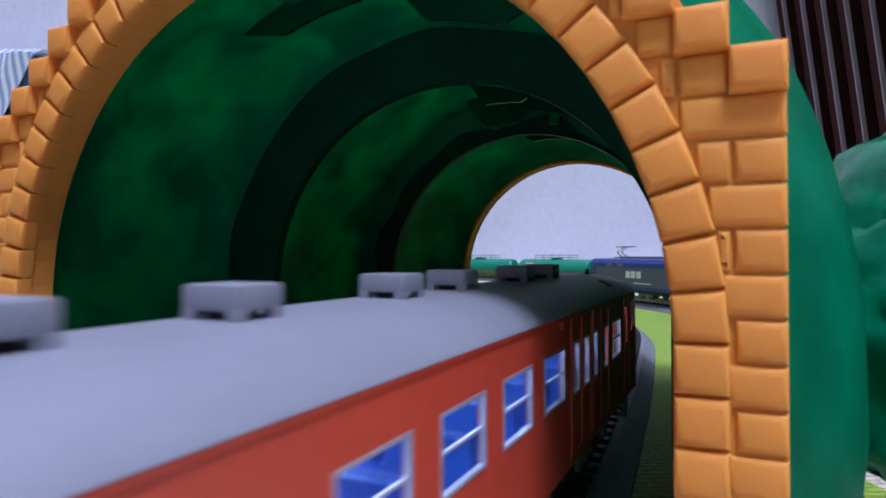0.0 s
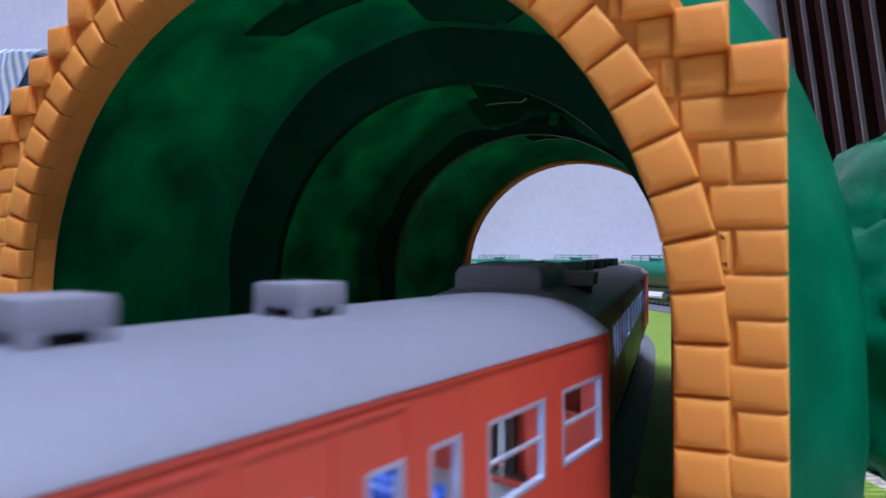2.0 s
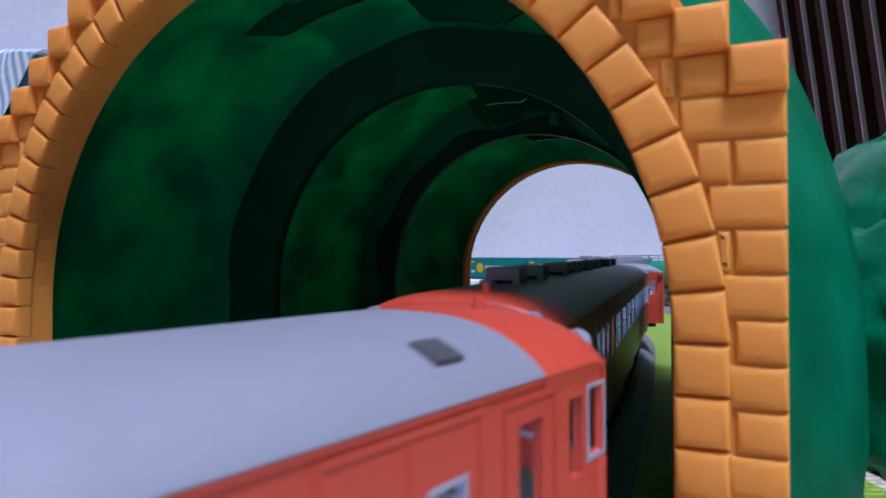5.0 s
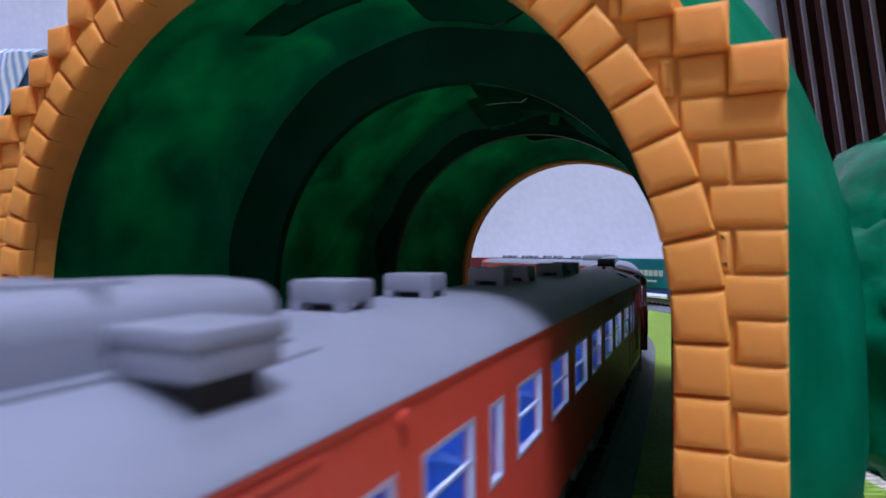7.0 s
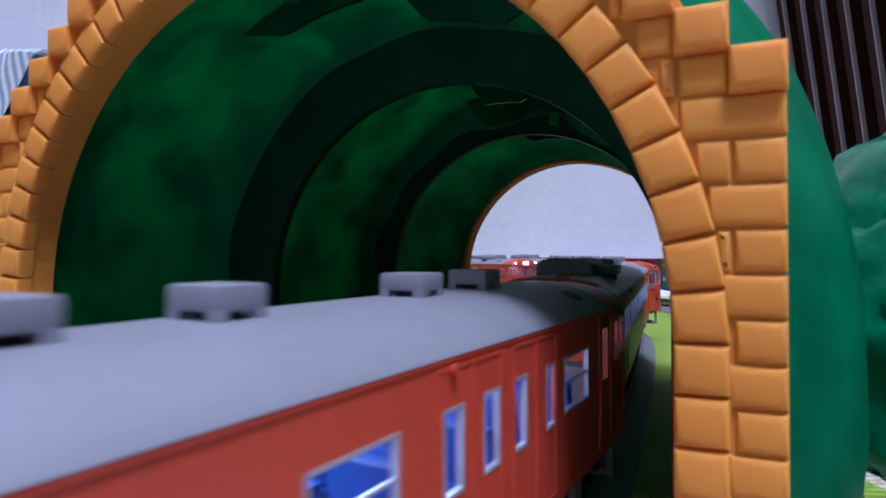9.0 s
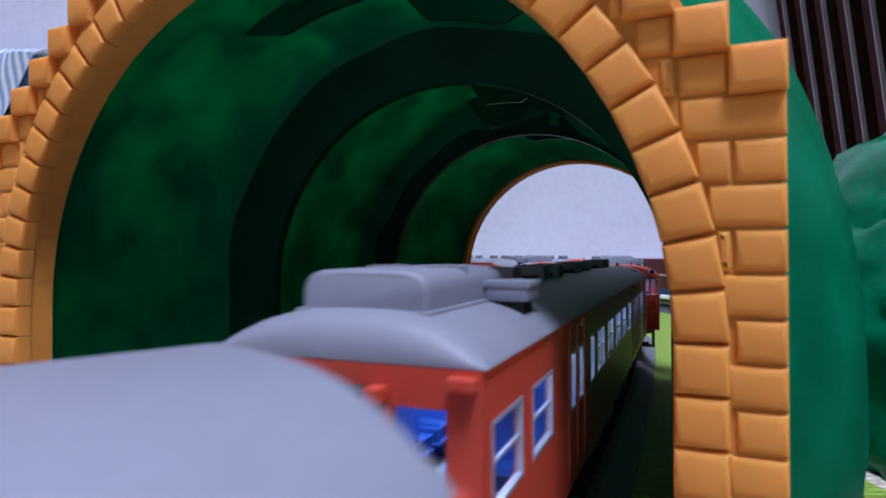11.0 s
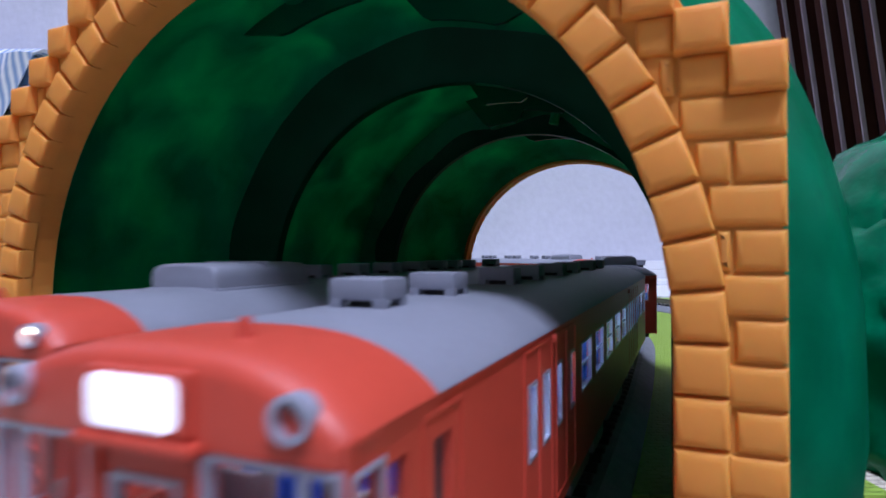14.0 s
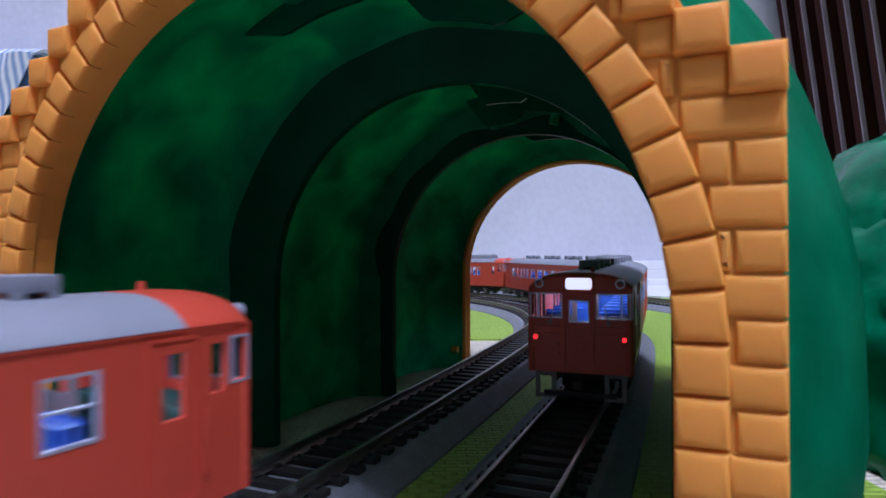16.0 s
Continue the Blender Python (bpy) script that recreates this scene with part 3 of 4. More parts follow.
def cab_end(c, y, sgn, head=False, tail=False):
    """A driver's end at y; sgn +1: the face looks towards -y."""
    holes = [(3.1, 16.0, 8.9, 20.5), (-8.9, 16.0, -3.1, 20.5), (-1.75, 15.3, 1.75, 19.2)]
    face = part("cab_front", panel([-HALF, HALF], [SILL, EAVES - 0.2], holes, lambda a, z, d: (a, y + sgn * d, z), 0.7), RED, c)
    for s in (-1, 1):
        fr = panel([3.0, 9.1], [15.9, 20.6], [(3.25, 16.15, 8.85, 20.35)], lambda a, z, d: (s * a, y + sgn * (d - 0.15), z), 0.5)
        fr = merge(fr, panel([7.3, 7.6], [16.15, 20.35], [], lambda a, z, d: (s * a, y + sgn * (d - 0.1), z), 0.4))
        w = part("windscreen", fr, SILVER, c)
        p = part("pane", panel([3.2, 8.9], [16.1, 20.4], [], lambda a, z, d: (s * a, y + sgn * (d + 0.1), z), 0.15), WINDOW, w)
        p.visible_shadow = False
        part("wiper", rod((s * 5.2, y - sgn * 0.35, 15.4), (s * 4.4, y - sgn * 0.35, 18.6), 0.12, 6), GREY, w)
        part("wiper_pivot", box(s * 5.2 - 0.3, y - sgn * 0.5 - 0.3, 14.9, s * 5.2 + 0.3, y - sgn * 0.2 + 0.3, 15.6, 0.1), GREY, w)
        # rounded edge post, step ledge, plugs, rails
        part("corner_post", rod((s * 8.75, y + sgn * 0.5, SILL), (s * 8.75, y + sgn * 0.5, 16.0), 0.75, 12), RED, c, smooth=True)
        part("ledge", box(s * 5.6 - 2.2, y - sgn * 0.1 - 0.3, 14.1, s * 5.6 + 2.2, y - sgn * 0.1 + 0.3, 14.6, 0.15), RED, c)
        part("ledge", box(s * 5.6 - 2.0, y - sgn * 0.05 - 0.2, 12.9, s * 5.6 + 2.0, y - sgn * 0.05 + 0.2, 13.2, 0.1), RED, c)
        part("jumper_socket", rod((s * 3.9, y + sgn * 0.2, 10.9), (s * 3.9, y - sgn * 0.7, 10.9), 0.55, 10), RED, c, smooth=True)
        part("jumper_socket", rod((s * 3.9, y + sgn * 0.2, 9.3), (s * 3.9, y - sgn * 0.6, 9.3), 0.4, 10), RED, c, smooth=True)
        part("handrail", rod((s * 2.6, y - sgn * 0.4, 8.2), (s * 2.6, y - sgn * 0.4, 13.6), 0.13, 6), RED, c)
        t = ring_part(c, "tail_light", s * 7.94, 12.4, y, 0.42, 0.72, 0.5, RED, sgn)
        part("lens", rod((s * 7.94, y + sgn * 0.1, 12.4), (s * 7.94, y - sgn * 0.3, 12.4), 0.4, 12), TAILGLOW if tail else LENS, t, smooth=True)
        part("tail_bracket", box(s * 7.94 - 0.6, y - sgn * 0.3 - 0.3, 10.6, s * 7.94 + 0.6, y - sgn * 0.3 + 0.3, 11.4, 0.15), RED, c)
        h = ring_part(c, "headlight", s * 7.25, 22.35, y + sgn * 0.3, 0.62, 0.88, 0.9, SILVER, sgn)
        part("lens", rod((s * 7.25, y + sgn * 0.3, 22.35), (s * 7.25, y - sgn * 0.2, 22.35), 0.66, 14), LAMPGLOW if head else LENS, h, smooth=True)
        g = panel([0.15, 2.5], [16.1, 20.5], [(0.4, 16.35, 2.25, 20.25)], lambda a, z, d: (s * (HALF + 0.07 - d), y + sgn * a, z), 0.3)
        q = part("corner_window", g, SILVER, c)
        p = part("pane", panel([0.38, 2.27], [16.33, 20.27], [], lambda a, z, d: (s * (HALF - 0.05 - d), y + sgn * a, z), 0.12), WINDOW, q)
        p.visible_shadow = False
    # gangway door: raised frame, hood and window
    part("door_frame", panel([-2.9, 2.9], [SILL + 0.3, 20.9], [(-2.45, SILL, 2.45, 20.4)], lambda a, z, d: (a, y + sgn * (d - 0.3), z), 0.4), RED, c)
    part("door_hood", box(-3.2, y - sgn * 0.45 - 0.45, 20.4, 3.2, y - sgn * 0.45 + 0.45, 21.0, 0.25), RED, c)
    w = part("door_window", panel([-1.85, 1.85], [15.2, 19.3], [(-1.6, 15.45, 1.6, 19.05)], lambda a, z, d: (a, y + sgn * (d - 0.15), z), 0.5), SILVER, c)
    p = part("pane", panel([-1.65, 1.65], [15.4, 19.1], [], lambda a, z, d: (a, y + sgn * (d + 0.1), z), 0.15), WINDOW, w)
    p.visible_shadow = False
    part("door_knob", rod((-0.2, y, 13.2), (-0.2, y - sgn * 0.5, 13.2), 0.4, 8), RED, c, smooth=True)
    # orange roof end, rounded over the face, with the lit sign in it
    rings = []
    for d, k, drop in ((-0.25, 0.90, 1.9), (-0.1, 0.95, 1.05), (0.3, 0.98, 0.5), (1.2, 0.995, 0.14), (2.6, 1.0, 0.0), (7.2, 1.0, 0.0)):
        r = roof_ring(y + sgn * d, k, drop * 0.55)
        rings.append(r + [(-9.3 * k, y + sgn * d, 20.7), (9.3 * k, y + sgn * d, 20.7)])
    part("cab_roof", loft(rings), RED, c, smooth=True)
    sg = part("destination_sign", box(-2.8, y - sgn * 0.15 - 0.5, 21.0, 2.8, y - sgn * 0.15 + 0.5, 23.65, 0.3), RED, c)
    part("sign_glass", rounded_sign(y - sgn * 0.62), SIGNGLOW, sg, "glowing blank white sign")
    part("aerial", rod((2.2, y + sgn * 3.2, 24.2), (2.2, y + sgn * 3.2, 25.3), 0.5, 10, r2=0.25), RED, c, smooth=True)
    # skirt, coupler, steps
    part("pilot", box(-6.6, y + sgn * 1.2 - 0.5, 1.4, 6.6, y + sgn * 1.2 + 0.5, 2.4, 0.2), DARK, c)
    for s in (-1, 1):
        part("step", panel([4.4, 8.2], [1.0, SILL], [(5.2, 1.8, 7.4, SILL - 0.8)], lambda a, z, d: (s * a, y + sgn * (d + 0.8), z), 0.5), GREY, c)
    part("coupler", box(-0.9, y - sgn * 1.2 - 1.6, 3.4, 0.9, y - sgn * 1.2 + 1.9, 5.0, 0.3), DARK, c)
    part("console", box(-8.4, y + sgn * 4 - 2.5, 8, 8.4, y + sgn * 4 + 2.5, 14.6, 0.5), DARKGREEN, c)
    part("cab_partition", panel([-8.5, 8.5], [8, 22], [(-1.6, 9, 1.6, 19), (2.6, 15.5, 8.0, 20.6), (-8.0, 15.5, -2.6, 20.6)], lambda a, z, d: (a, y + sgn * (9.8 + d), z), 0.4), PARTITION, c)


def plain_end(c, y, sgn):
    """A gangway end without a cab."""
    holes = [(-2.2, 8.0, 2.2, 19.5), (3.8, 14.9, 7.2, 19.4), (-7.2, 14.9, -3.8, 19.4)]
    part("end_wall", panel([-HALF, HALF], [SILL, EAVES - 0.1], holes, lambda a, z, d: (a, y + sgn * d, z), 0.7), RED, c)
    part("gangway", panel([-2.9, 2.9], [7.2, 20.4], [(-2.1, 8, 2.1, 19.4)], lambda a, z, d: (a, y + sgn * (d - 1.6), z), 1.6), DARK, c)
    part("coupler", box(-0.9, y - sgn * 1.2 - 1.6, 3.4, 0.9, y - sgn * 1.2 + 1.9, 5.0, 0.3), DARK, c)
    for s in (-1, 1):
        part("lamp_bracket", box(s * 8.3 - 0.8, y - sgn * 0.5 - 0.5, 20.6, s * 8.3 + 0.8, y - sgn * 0.5 + 0.5, 21.4, 0.2), RED, c)
        part("gangway_hood", box(s * 3.2 - 0.5, y - sgn * 0.7 - 0.7, 19.6, s * 3.2 + 0.5, y - sgn * 0.7 + 0.7, 20.6, 0.25), RED, c)
        part("end_handrail", rod((s * 8.4, y - sgn * 0.45, 9.0), (s * 8.4, y - sgn * 0.45, 15.0), 0.13, 6), RED, c)


def bogie(c, y):
    b = part("bogie", box(-6.2, y - 10, 2.2, 6.2, y + 10, 4.0, 0.4), DARK, c)
    for s in (-1, 1):
        part("side_frame", panel([-10, 10], [1.6, 5.0], [(-4, 1.6, 4, 2.6)], lambda a, z, d: (s * (7.0 - d), y + a, z), 0.9), DARK, b)
        part("axle_box", box(s * 7.2 - 0.5, y - 8.2, 1.8, s * 7.2 + 0.5, y - 5.8, 4.4, 0.2), GREY, b)
        part("axle_box", box(s * 7.2 - 0.5, y + 5.8, 1.8, s * 7.2 + 0.5, y + 8.2, 4.4, 0.2), GREY, b)
        for dy in (-7, 7):
            part("wheel", rod((s * 4.1, y + dy, 2.85), (s * 5.2, y + dy, 2.85), 2.85, 18), WHEEL, b, smooth=True)


def railcar(label, wide, small, slim, fans, unit, rear_cab, front_cab, head=False, tail=False, aside=8.0, L=LENGTH, lift=0.0):
    """wide, small, slim: starts of the windows along the side; fans: places on the roof; unit: start of the roof cooler."""
    c = empty("railcar")
    tagged(c, label, "model railcar", group="vermilion model railcars")
    cabs = ([0] if rear_cab else []) + ([1] if front_cab else [])
    lo, hi = W_LO + lift, W_HI + lift
    wins = [(a, a + b, lo, hi, True) for a, b in wide] + [(a, a + 2.6, lo, hi, False) for a in small] + [(a, a + 2.5, lo - 0.3, hi, False) for a in slim]
    extra = []
    for e in cabs:
        extra += [(0.4, 2.25, 16.35, 20.25), (2.9, 4.5, 15.6, 20.0), (7.2, 9.4, 14.2, 19.7)] if e == 0 else [(L - 2.25, L - 0.4, 16.35, 20.25), (L - 4.5, L - 2.9, 15.6, 20.0), (L - 9.4, L - 7.2, 14.2, 19.7)]
    holes = [(a + 0.1, z0 + 0.1, b - 0.1, z1 - 0.1) for a, b, z0, z1, _ in wins] + [(a, z0, b, z1) for a, b, z0, z1 in extra]
    for s in (-1, 1):
        part("side_wall", panel([0.35, L - 0.35], [SILL, EAVES], holes, lambda a, z, d: (s * (HALF - d), a, z), 0.6), RED, c)
        part("gutter", box(s * 9.36 - 0.08, 0.6, EAVES - 0.3, s * 9.36 + 0.08, L - 0.6, EAVES - 0.06), RED, c)
        for a, b, z0, z1, bar in wins:
            window(c, s, a, b, z0, z1, bar)
        for a, b, z0, z1 in extra:
            if min(a, L - b) < 0.5:
                continue
            p = part("pane", panel([a, b], [z0, z1], [], lambda aa, z, d: (s * (HALF - 0.25 - d), aa, z), 0.12), WINDOW, c)
            p.visible_shadow = False
        for k in range(0, len(slim) - 1, 2):
            a = (slim[k] + slim[k + 1] + 2.2) / 2
            part("door_leaf_edge", panel([a - 4.6, a + 4.6], [7.0, 21.2], [(a - 4.3, 7.3, a - 0.15, 20.9), (a + 0.15, 7.3, a + 4.3, 20.9)], lambda aa, z, d: (s * (HALF + 0.1 - d), aa, z), 0.3), RED, c)
        for e in cabs:
            a = 5.9 if e == 0 else L - 5.9 - 4.8
            part("crew_door", panel([a, a + 4.8], [7.0, 21.0], [(a + 0.25, 7.25, a + 4.55, 20.75)], lambda aa, z, d: (s * (HALF + 0.1 - d), aa, z), 0.3), RED, c)
            part("handrail", rod((s * (HALF + 0.35), a - 0.6, 9), (s * (HALF + 0.35), a - 0.6, 14.5), 0.13, 6), RED, c)
        for a in (33.0, 98.0):
            part("side_lamp", rod((s * HALF, a - 1.2, 20.9), (s * (HALF + 0.4), a - 1.2, 20.9), 0.4, 10), RED, c, smooth=True)
    rings = [roof_ring(y) for y in (7.19 if rear_cab else 3.4, L / 2, L - (7.19 if front_cab else 0.9))]
    if not rear_cab:
        rings = [[(x, y, EAVES + (z - EAVES) * k) for x, _, z in roof_ring(y)] for y, k in ((0.06, 0.05), (0.12, 0.3), (0.5, 0.62), (1.1, 0.82), (2.0, 0.95))] + rings
    if not front_cab:
        rings += [[(x, L - d, EAVES + (z - EAVES) * k) for x, _, z in roof_ring(0)] for d, k in ((0.5, 0.97), (0.25, 0.88), (0.1, 0.7))]
    part("roof", loft(rings), ROOF, c, "matt grey roof", smooth=True)
    for y in fans:
        gauge_box(c, y)
    if unit:
        cooler(c, unit, unit + 16.4)
        b = part("roof_box", box(4.6, unit + aside, 24.2, 8.2, unit + aside + 4.0, 25.7, 0.35), ROOF, c, smooth=True)
        part("box_lid", box(4.5, unit + aside - 0.1, 25.2, 8.3, unit + aside + 4.1, 25.85, 0.2), ROOF, b, smooth=True)
        # black block carrying the box, painted for the shade beneath it
        part("box_shade", box(5.2, unit + aside + 0.6, 23.0, 7.6, unit + aside + 3.4, 24.3), DARK, b)
        part("cable_duct", rod((6.4, unit + aside + 4.0, 23.78), (6.0, unit + aside + 9.0, 23.88), 0.14, 8), ROOF, b)
    if front_cab:
        # small plate lying on the slope of the roof
        rings = [[(6.3, y, 23.98), (7.2, y, 23.67), (8.0, y, 23.30), (8.0, y, 22.9), (6.3, y, 23.4)] for y in (L - 13.9, L - 12.0)]
        part("hatch", loft(rings), HATCH, c, "small dark grey roof plate")
    (cab_end if rear_cab else plain_end)(c, 0.0, 1, **({"tail": tail} if rear_cab else {}))
    (cab_end if front_cab else plain_end)(c, L, -1, **({"head": head} if front_cab else {}))
    # inside: floor, ceiling, light strip, seats
    part("floor", box(-8.6, 1.5, 7.0, 8.6, L - 1.5, 8.0), GREY, c)
    part("ceiling", box(-8.5, 4, 21.2, 8.5, L - 4, 21.6), CREAM, c)
    part("light_strip", box(-1.6, 5, 20.7, 1.6, L - 5, 21.0), STRIP, c, "glowing white light strip")
    seat = None
    for k in range(13):
        y = 16 + 8.7 * k
        for s in (-1, 1):
            if seat is None:
                bm = box(s * 2.4, -0.6, 8, s * 8.3, 0.6, 15.6, 0.4)
                bm = box(s * 2.4, -3.4, 10.2, s * 8.3, 3.4, 11.6, 0.4, bm)
                ob = part("seat", bm, SEAT, c)
                ob.matrix_basis, seat = pose(0, y * MM, 0), ob.data
            else:
                ob = new("seat", seat)
                ob.parent, ob.matrix_basis = c, pose(0, y * MM, 0, 0, 0, 0 if s < 0 else 180)
    # underneath
    part("underframe", box(-7.6, 3, 4.6, 7.6, L - 3, 6.2), DARK, c)
    for y0, y1, lo in ((46, 58, 2.2), (62, 71, 1.8), (76, 83, 2.4), (88, 97, 1.9)):
        for s in (-1, 1):
            part("equipment_box", box(s * 6.6 - 1.6, y0, lo, s * 6.6 + 1.6, y1, 5.8, 0.35), GREY, c)
    bogie(c, 23)
    bogie(c, 119)
    return c


REARCAB = dict(wide=[(46.0 + 10.1 * k, 6.8) for k in range(5)] + [(124.2, 6.8), (133.6, 6.8)], small=[95.2, 119.0],
               slim=[23.8, 28.3, 33.1, 39.8, 100.0, 104.2, 108.9, 114.6])
FRONTCAB = dict(wide=[(1.6, 6.6), (11.0, 6.6)] + [(50.6 + 10.2 * k, 6.8) for k in range(5)] + [(122.6, 6.2)], small=[45.5], slim=[25.9, 30.4, 35.1, 41.0, 101.8, 106.4, 110.8, 117.6])
MIDCAB = dict(wide=[(1.6, 6.6), (11.0, 6.6), (44.0, 6.6), (54.0, 7.0), (64.0, 7.0), (73.8, 7.0), (84.2, 7.0), (117.2, 7.2)], small=[38.4], slim=[25.9, 30.4, 95.8, 101.1, 106.0, 112.7])
TWOCAB = dict(wide=[(25.6, 5.6), (34.0, 6.8)] + [(49.6 + 10.4 * k, 6.8) for k in range(6)] + [(112.4, 6.4)], small=[43.6], slim=[18.6, 22.2, 122.0, 126.0])
LONECAR = dict(wide=[(14.6, 4.2)] + [(33.0 + 8.75 * k, 6.3) for k in range(7)] + [(99.0, 6.3), (107.5, 4.6)], small=[28.5, 94.2], slim=[])
REARFANS, FRONTFANS = [17.7, 29.7, 47.5, 59.5, 74.8, 87.5, 106.0, 118.8], [34.0, 49.0, 59.0, 76.5, 87.2, 106.4, 117.6]
LEADFANS = [33.0, 52.0, 64.2, 80.8, 92.0, 110.0, 121.0]
CARS = [
    railcar("vermilion railcar with grey roof, red tail lights and lit sign", fans=REARFANS, unit=0, rear_cab=True, front_cab=False, tail=True, **REARCAB),
    railcar("vermilion railcar with grey roof and lit blue-seated interior", fans=FRONTFANS, unit=3.4, aside=11.0, rear_cab=False, front_cab=True, L=138.8, **MIDCAB),
    railcar("vermilion railcar with cabs at both ends and grey roof", fans=[40.4, 52.2, 71, 80.8, 100, 110], unit=13.4, rear_cab=True, front_cab=True, **TWOCAB),
    railcar("vermilion railcar with grey roof and lit blue-seated interior", fans=REARFANS, unit=0, rear_cab=True, front_cab=False, **REARCAB),
    railcar("leading vermilion railcar with lit headlights and grey roof", fans=LEADFANS, unit=3.4, aside=11.0, rear_cab=False, front_cab=True, head=True, **FRONTCAB),
]
LONE = railcar("lone vermilion railcar with lit headlights on the inner track", fans=[15.0, 34.5, 44.0, 53.0, 64.0, 75.5, 87.0, 97.8], unit=105.5, lift=0.9, rear_cab=True, front_cab=True, head=True, **LONECAR)


# ---------------------------------------------------------------- the goods train
def small_bogie(c, y):
    b = part("bogie", box(-5.5, y - 6.5, 2.2, 5.5, y + 6.5, 4.2, 0.4), GREY, c)
    for s in (-1, 1):
        part("side_frame", panel([-6.5, 6.5], [1.8, 4.6], [(-2.2, 1.8, 2.2, 2.8)], lambda a, z, d: (s * (6.6 - d), y + a, z), 0.8), GREY, b)
        for dy in (-4.6, 4.6):
            part("wheel", rod((s * 4.1, y + dy, 2.85), (s * 5.2, y + dy, 2.85), 2.85, 16), WHEEL, b, smooth=True)


def tank_car():
    c = empty("tank_wagon")
    tagged(c, "green tank wagon with grey underside and top railing", "tank wagon", group="wagons of the goods train")
    L = 76.0
    rings = []
    for y, k in ((3, 0.72), (3.5, 0.9), (4.6, 0.98), (6, 1), (L - 6, 1), (L - 4.6, 0.98), (L - 3.5, 0.9), (L - 3, 0.72)):
        rings.append([(8.0 * k * math.cos(a), y, 15.2 + 8.0 * k * math.sin(a)) for a in np.linspace(0, 2 * math.pi, 29)[:-1]])
    part("tank", loft(rings), TANK, c, "glossy green tank", smooth=True)
    rings = [[(8.12 * math.cos(a), y, 15.2 + 8.12 * math.sin(a)) for a in np.linspace(math.pi + 0.12, 2 * math.pi - 0.12, 15)] for y in (6, L - 6)]
    part("tank_underside", loft(rings), GREY, c, "light grey lower half", smooth=True)
    part("underframe", box(-5, 1, 5, 5, L - 1, 7.4, 0.3), GREY, c)
    part("dome", box(-2.2, L / 2 - 3, 22.5, 2.2, L / 2 + 5, 24.4, 0.5), TANK, c)
    for s in (-1, 1):
        bm = None
        for y in (20, 29, 38, 47, 56):
            bm = rod((s * 3.6, y, 22), (s * 3.6, y, 26.2), 0.22, 6, bm)
        bm = rod((s * 3.6, 20, 26.2), (s * 3.6, 56, 26.2), 0.22, 6, bm)
        bm = rod((s * 3.6, 20, 24.4), (s * 3.6, 56, 24.4), 0.18, 6, bm)
        part("railing", bm, TANK, c)
        pl = part("placard", box(s * 8.0 - 0.15, 14, 12.5, s * 8.0 + 0.15, 22, 20.5), LETTER, c, "white placard with red panels")
        for z in (13.4, 17):
            part("red_panel", box(s * 8.2 - 0.15, 15, z, s * 8.2 + 0.15, 20, z + 2.4), PLACARD, pl)
        part("emblem", rod((s * 7.9, 28, 17), (s * 8.25, 28, 17), 2.1, 18), EMBLEM, c, "round pale blue emblem")
    small_bogie(c, 16)
    small_bogie(c, L - 16)
    return c


def container(c, y0, y1, mat, base, top, stripe):
    k = part("container", box(-8.1, y0, base, 8.1, y1, top, 0.25), mat, c)
    for s in (-1, 1):
        for j in range(int((y1 - y0) / 2.4)):
            y = y0 + 1.2 + 2.4 * j
            part("corrugation", box(s * 8.15 - 0.14, y - 0.4, base + 0.8, s * 8.15 + 0.14, y + 0.4, top - 0.8), mat, k)
        if stripe:
            part("stripe", box(s * 8.36 - 0.05, y0 + 0.4, base + 7.2, s * 8.36 + 0.05, y1 - 0.4, base + 8.2), LETTER, k, "white stripe")
            bm = None
            for j in range(3):
                bm = box(s * 8.36 - 0.05, y0 + 20 + 3 * j, top - 5.5, s * 8.36 + 0.05, y0 + 22.5 + 3 * j, top - 3.2, 0, bm)
            part("emblem", bm, LETTER, k, "white mark")
        else:
            part("emblem", rod((s * 8.1, y1 - 50, top - 8.5), (s * 8.42, y1 - 50, top - 8.5), 4.0, 20), YELLOW, k, "round yellow emblem")
            bm = None
            for j in range(5):
                bm = box(s * 8.4 - 0.05, y1 - 44 + 4.2 * j, top - 10, s * 8.4 + 0.05, y1 - 40.6 + 4.2 * j, top - 6.6, 0, bm)
            part("writing_bar", bm, LETTER, k, "row of white bars")
            part("writing_bar", box(s * 8.4 - 0.05, y1 - 44, top - 13.4, s * 8.4 + 0.05, y1 - 29, top - 12.2), LETTER, k)
            part("writing_bar", box(s * 8.4 - 0.05, y1 - 60, top - 12.4, s * 8.4 + 0.05, y1 - 56, top - 10.6), LETTER, k)
            part("writing_bar", box(s * 8.4 - 0.05, y1 - 60, top - 4.4, s * 8.4 + 0.05, y1 - 56, top - 2.8), YELLOW, k)


def flat_wagon(mat, stripe, label):
    c = empty("container_wagon")
    tagged(c, label, "container wagon", group="wagons of the goods train")
    part("deck", box(-7.6, 1, 6.2, 7.6, 134, 7.6, 0.2), WAGON, c, "blue steel deck")
    for s in (-1, 1):
        part("side_sill", box(s * 7.4 - 0.4, 20, 4.4, s * 7.4 + 0.4, 115, 6.3, 0.2), WAGON, c)
    container(c, 4.0, 66.5, mat, 7.7, 24.3, stripe)
    container(c, 68.5, 131.0, mat, 7.7, 24.3, stripe)
    small_bogie(c, 20)
    small_bogie(c, 115)
    return c


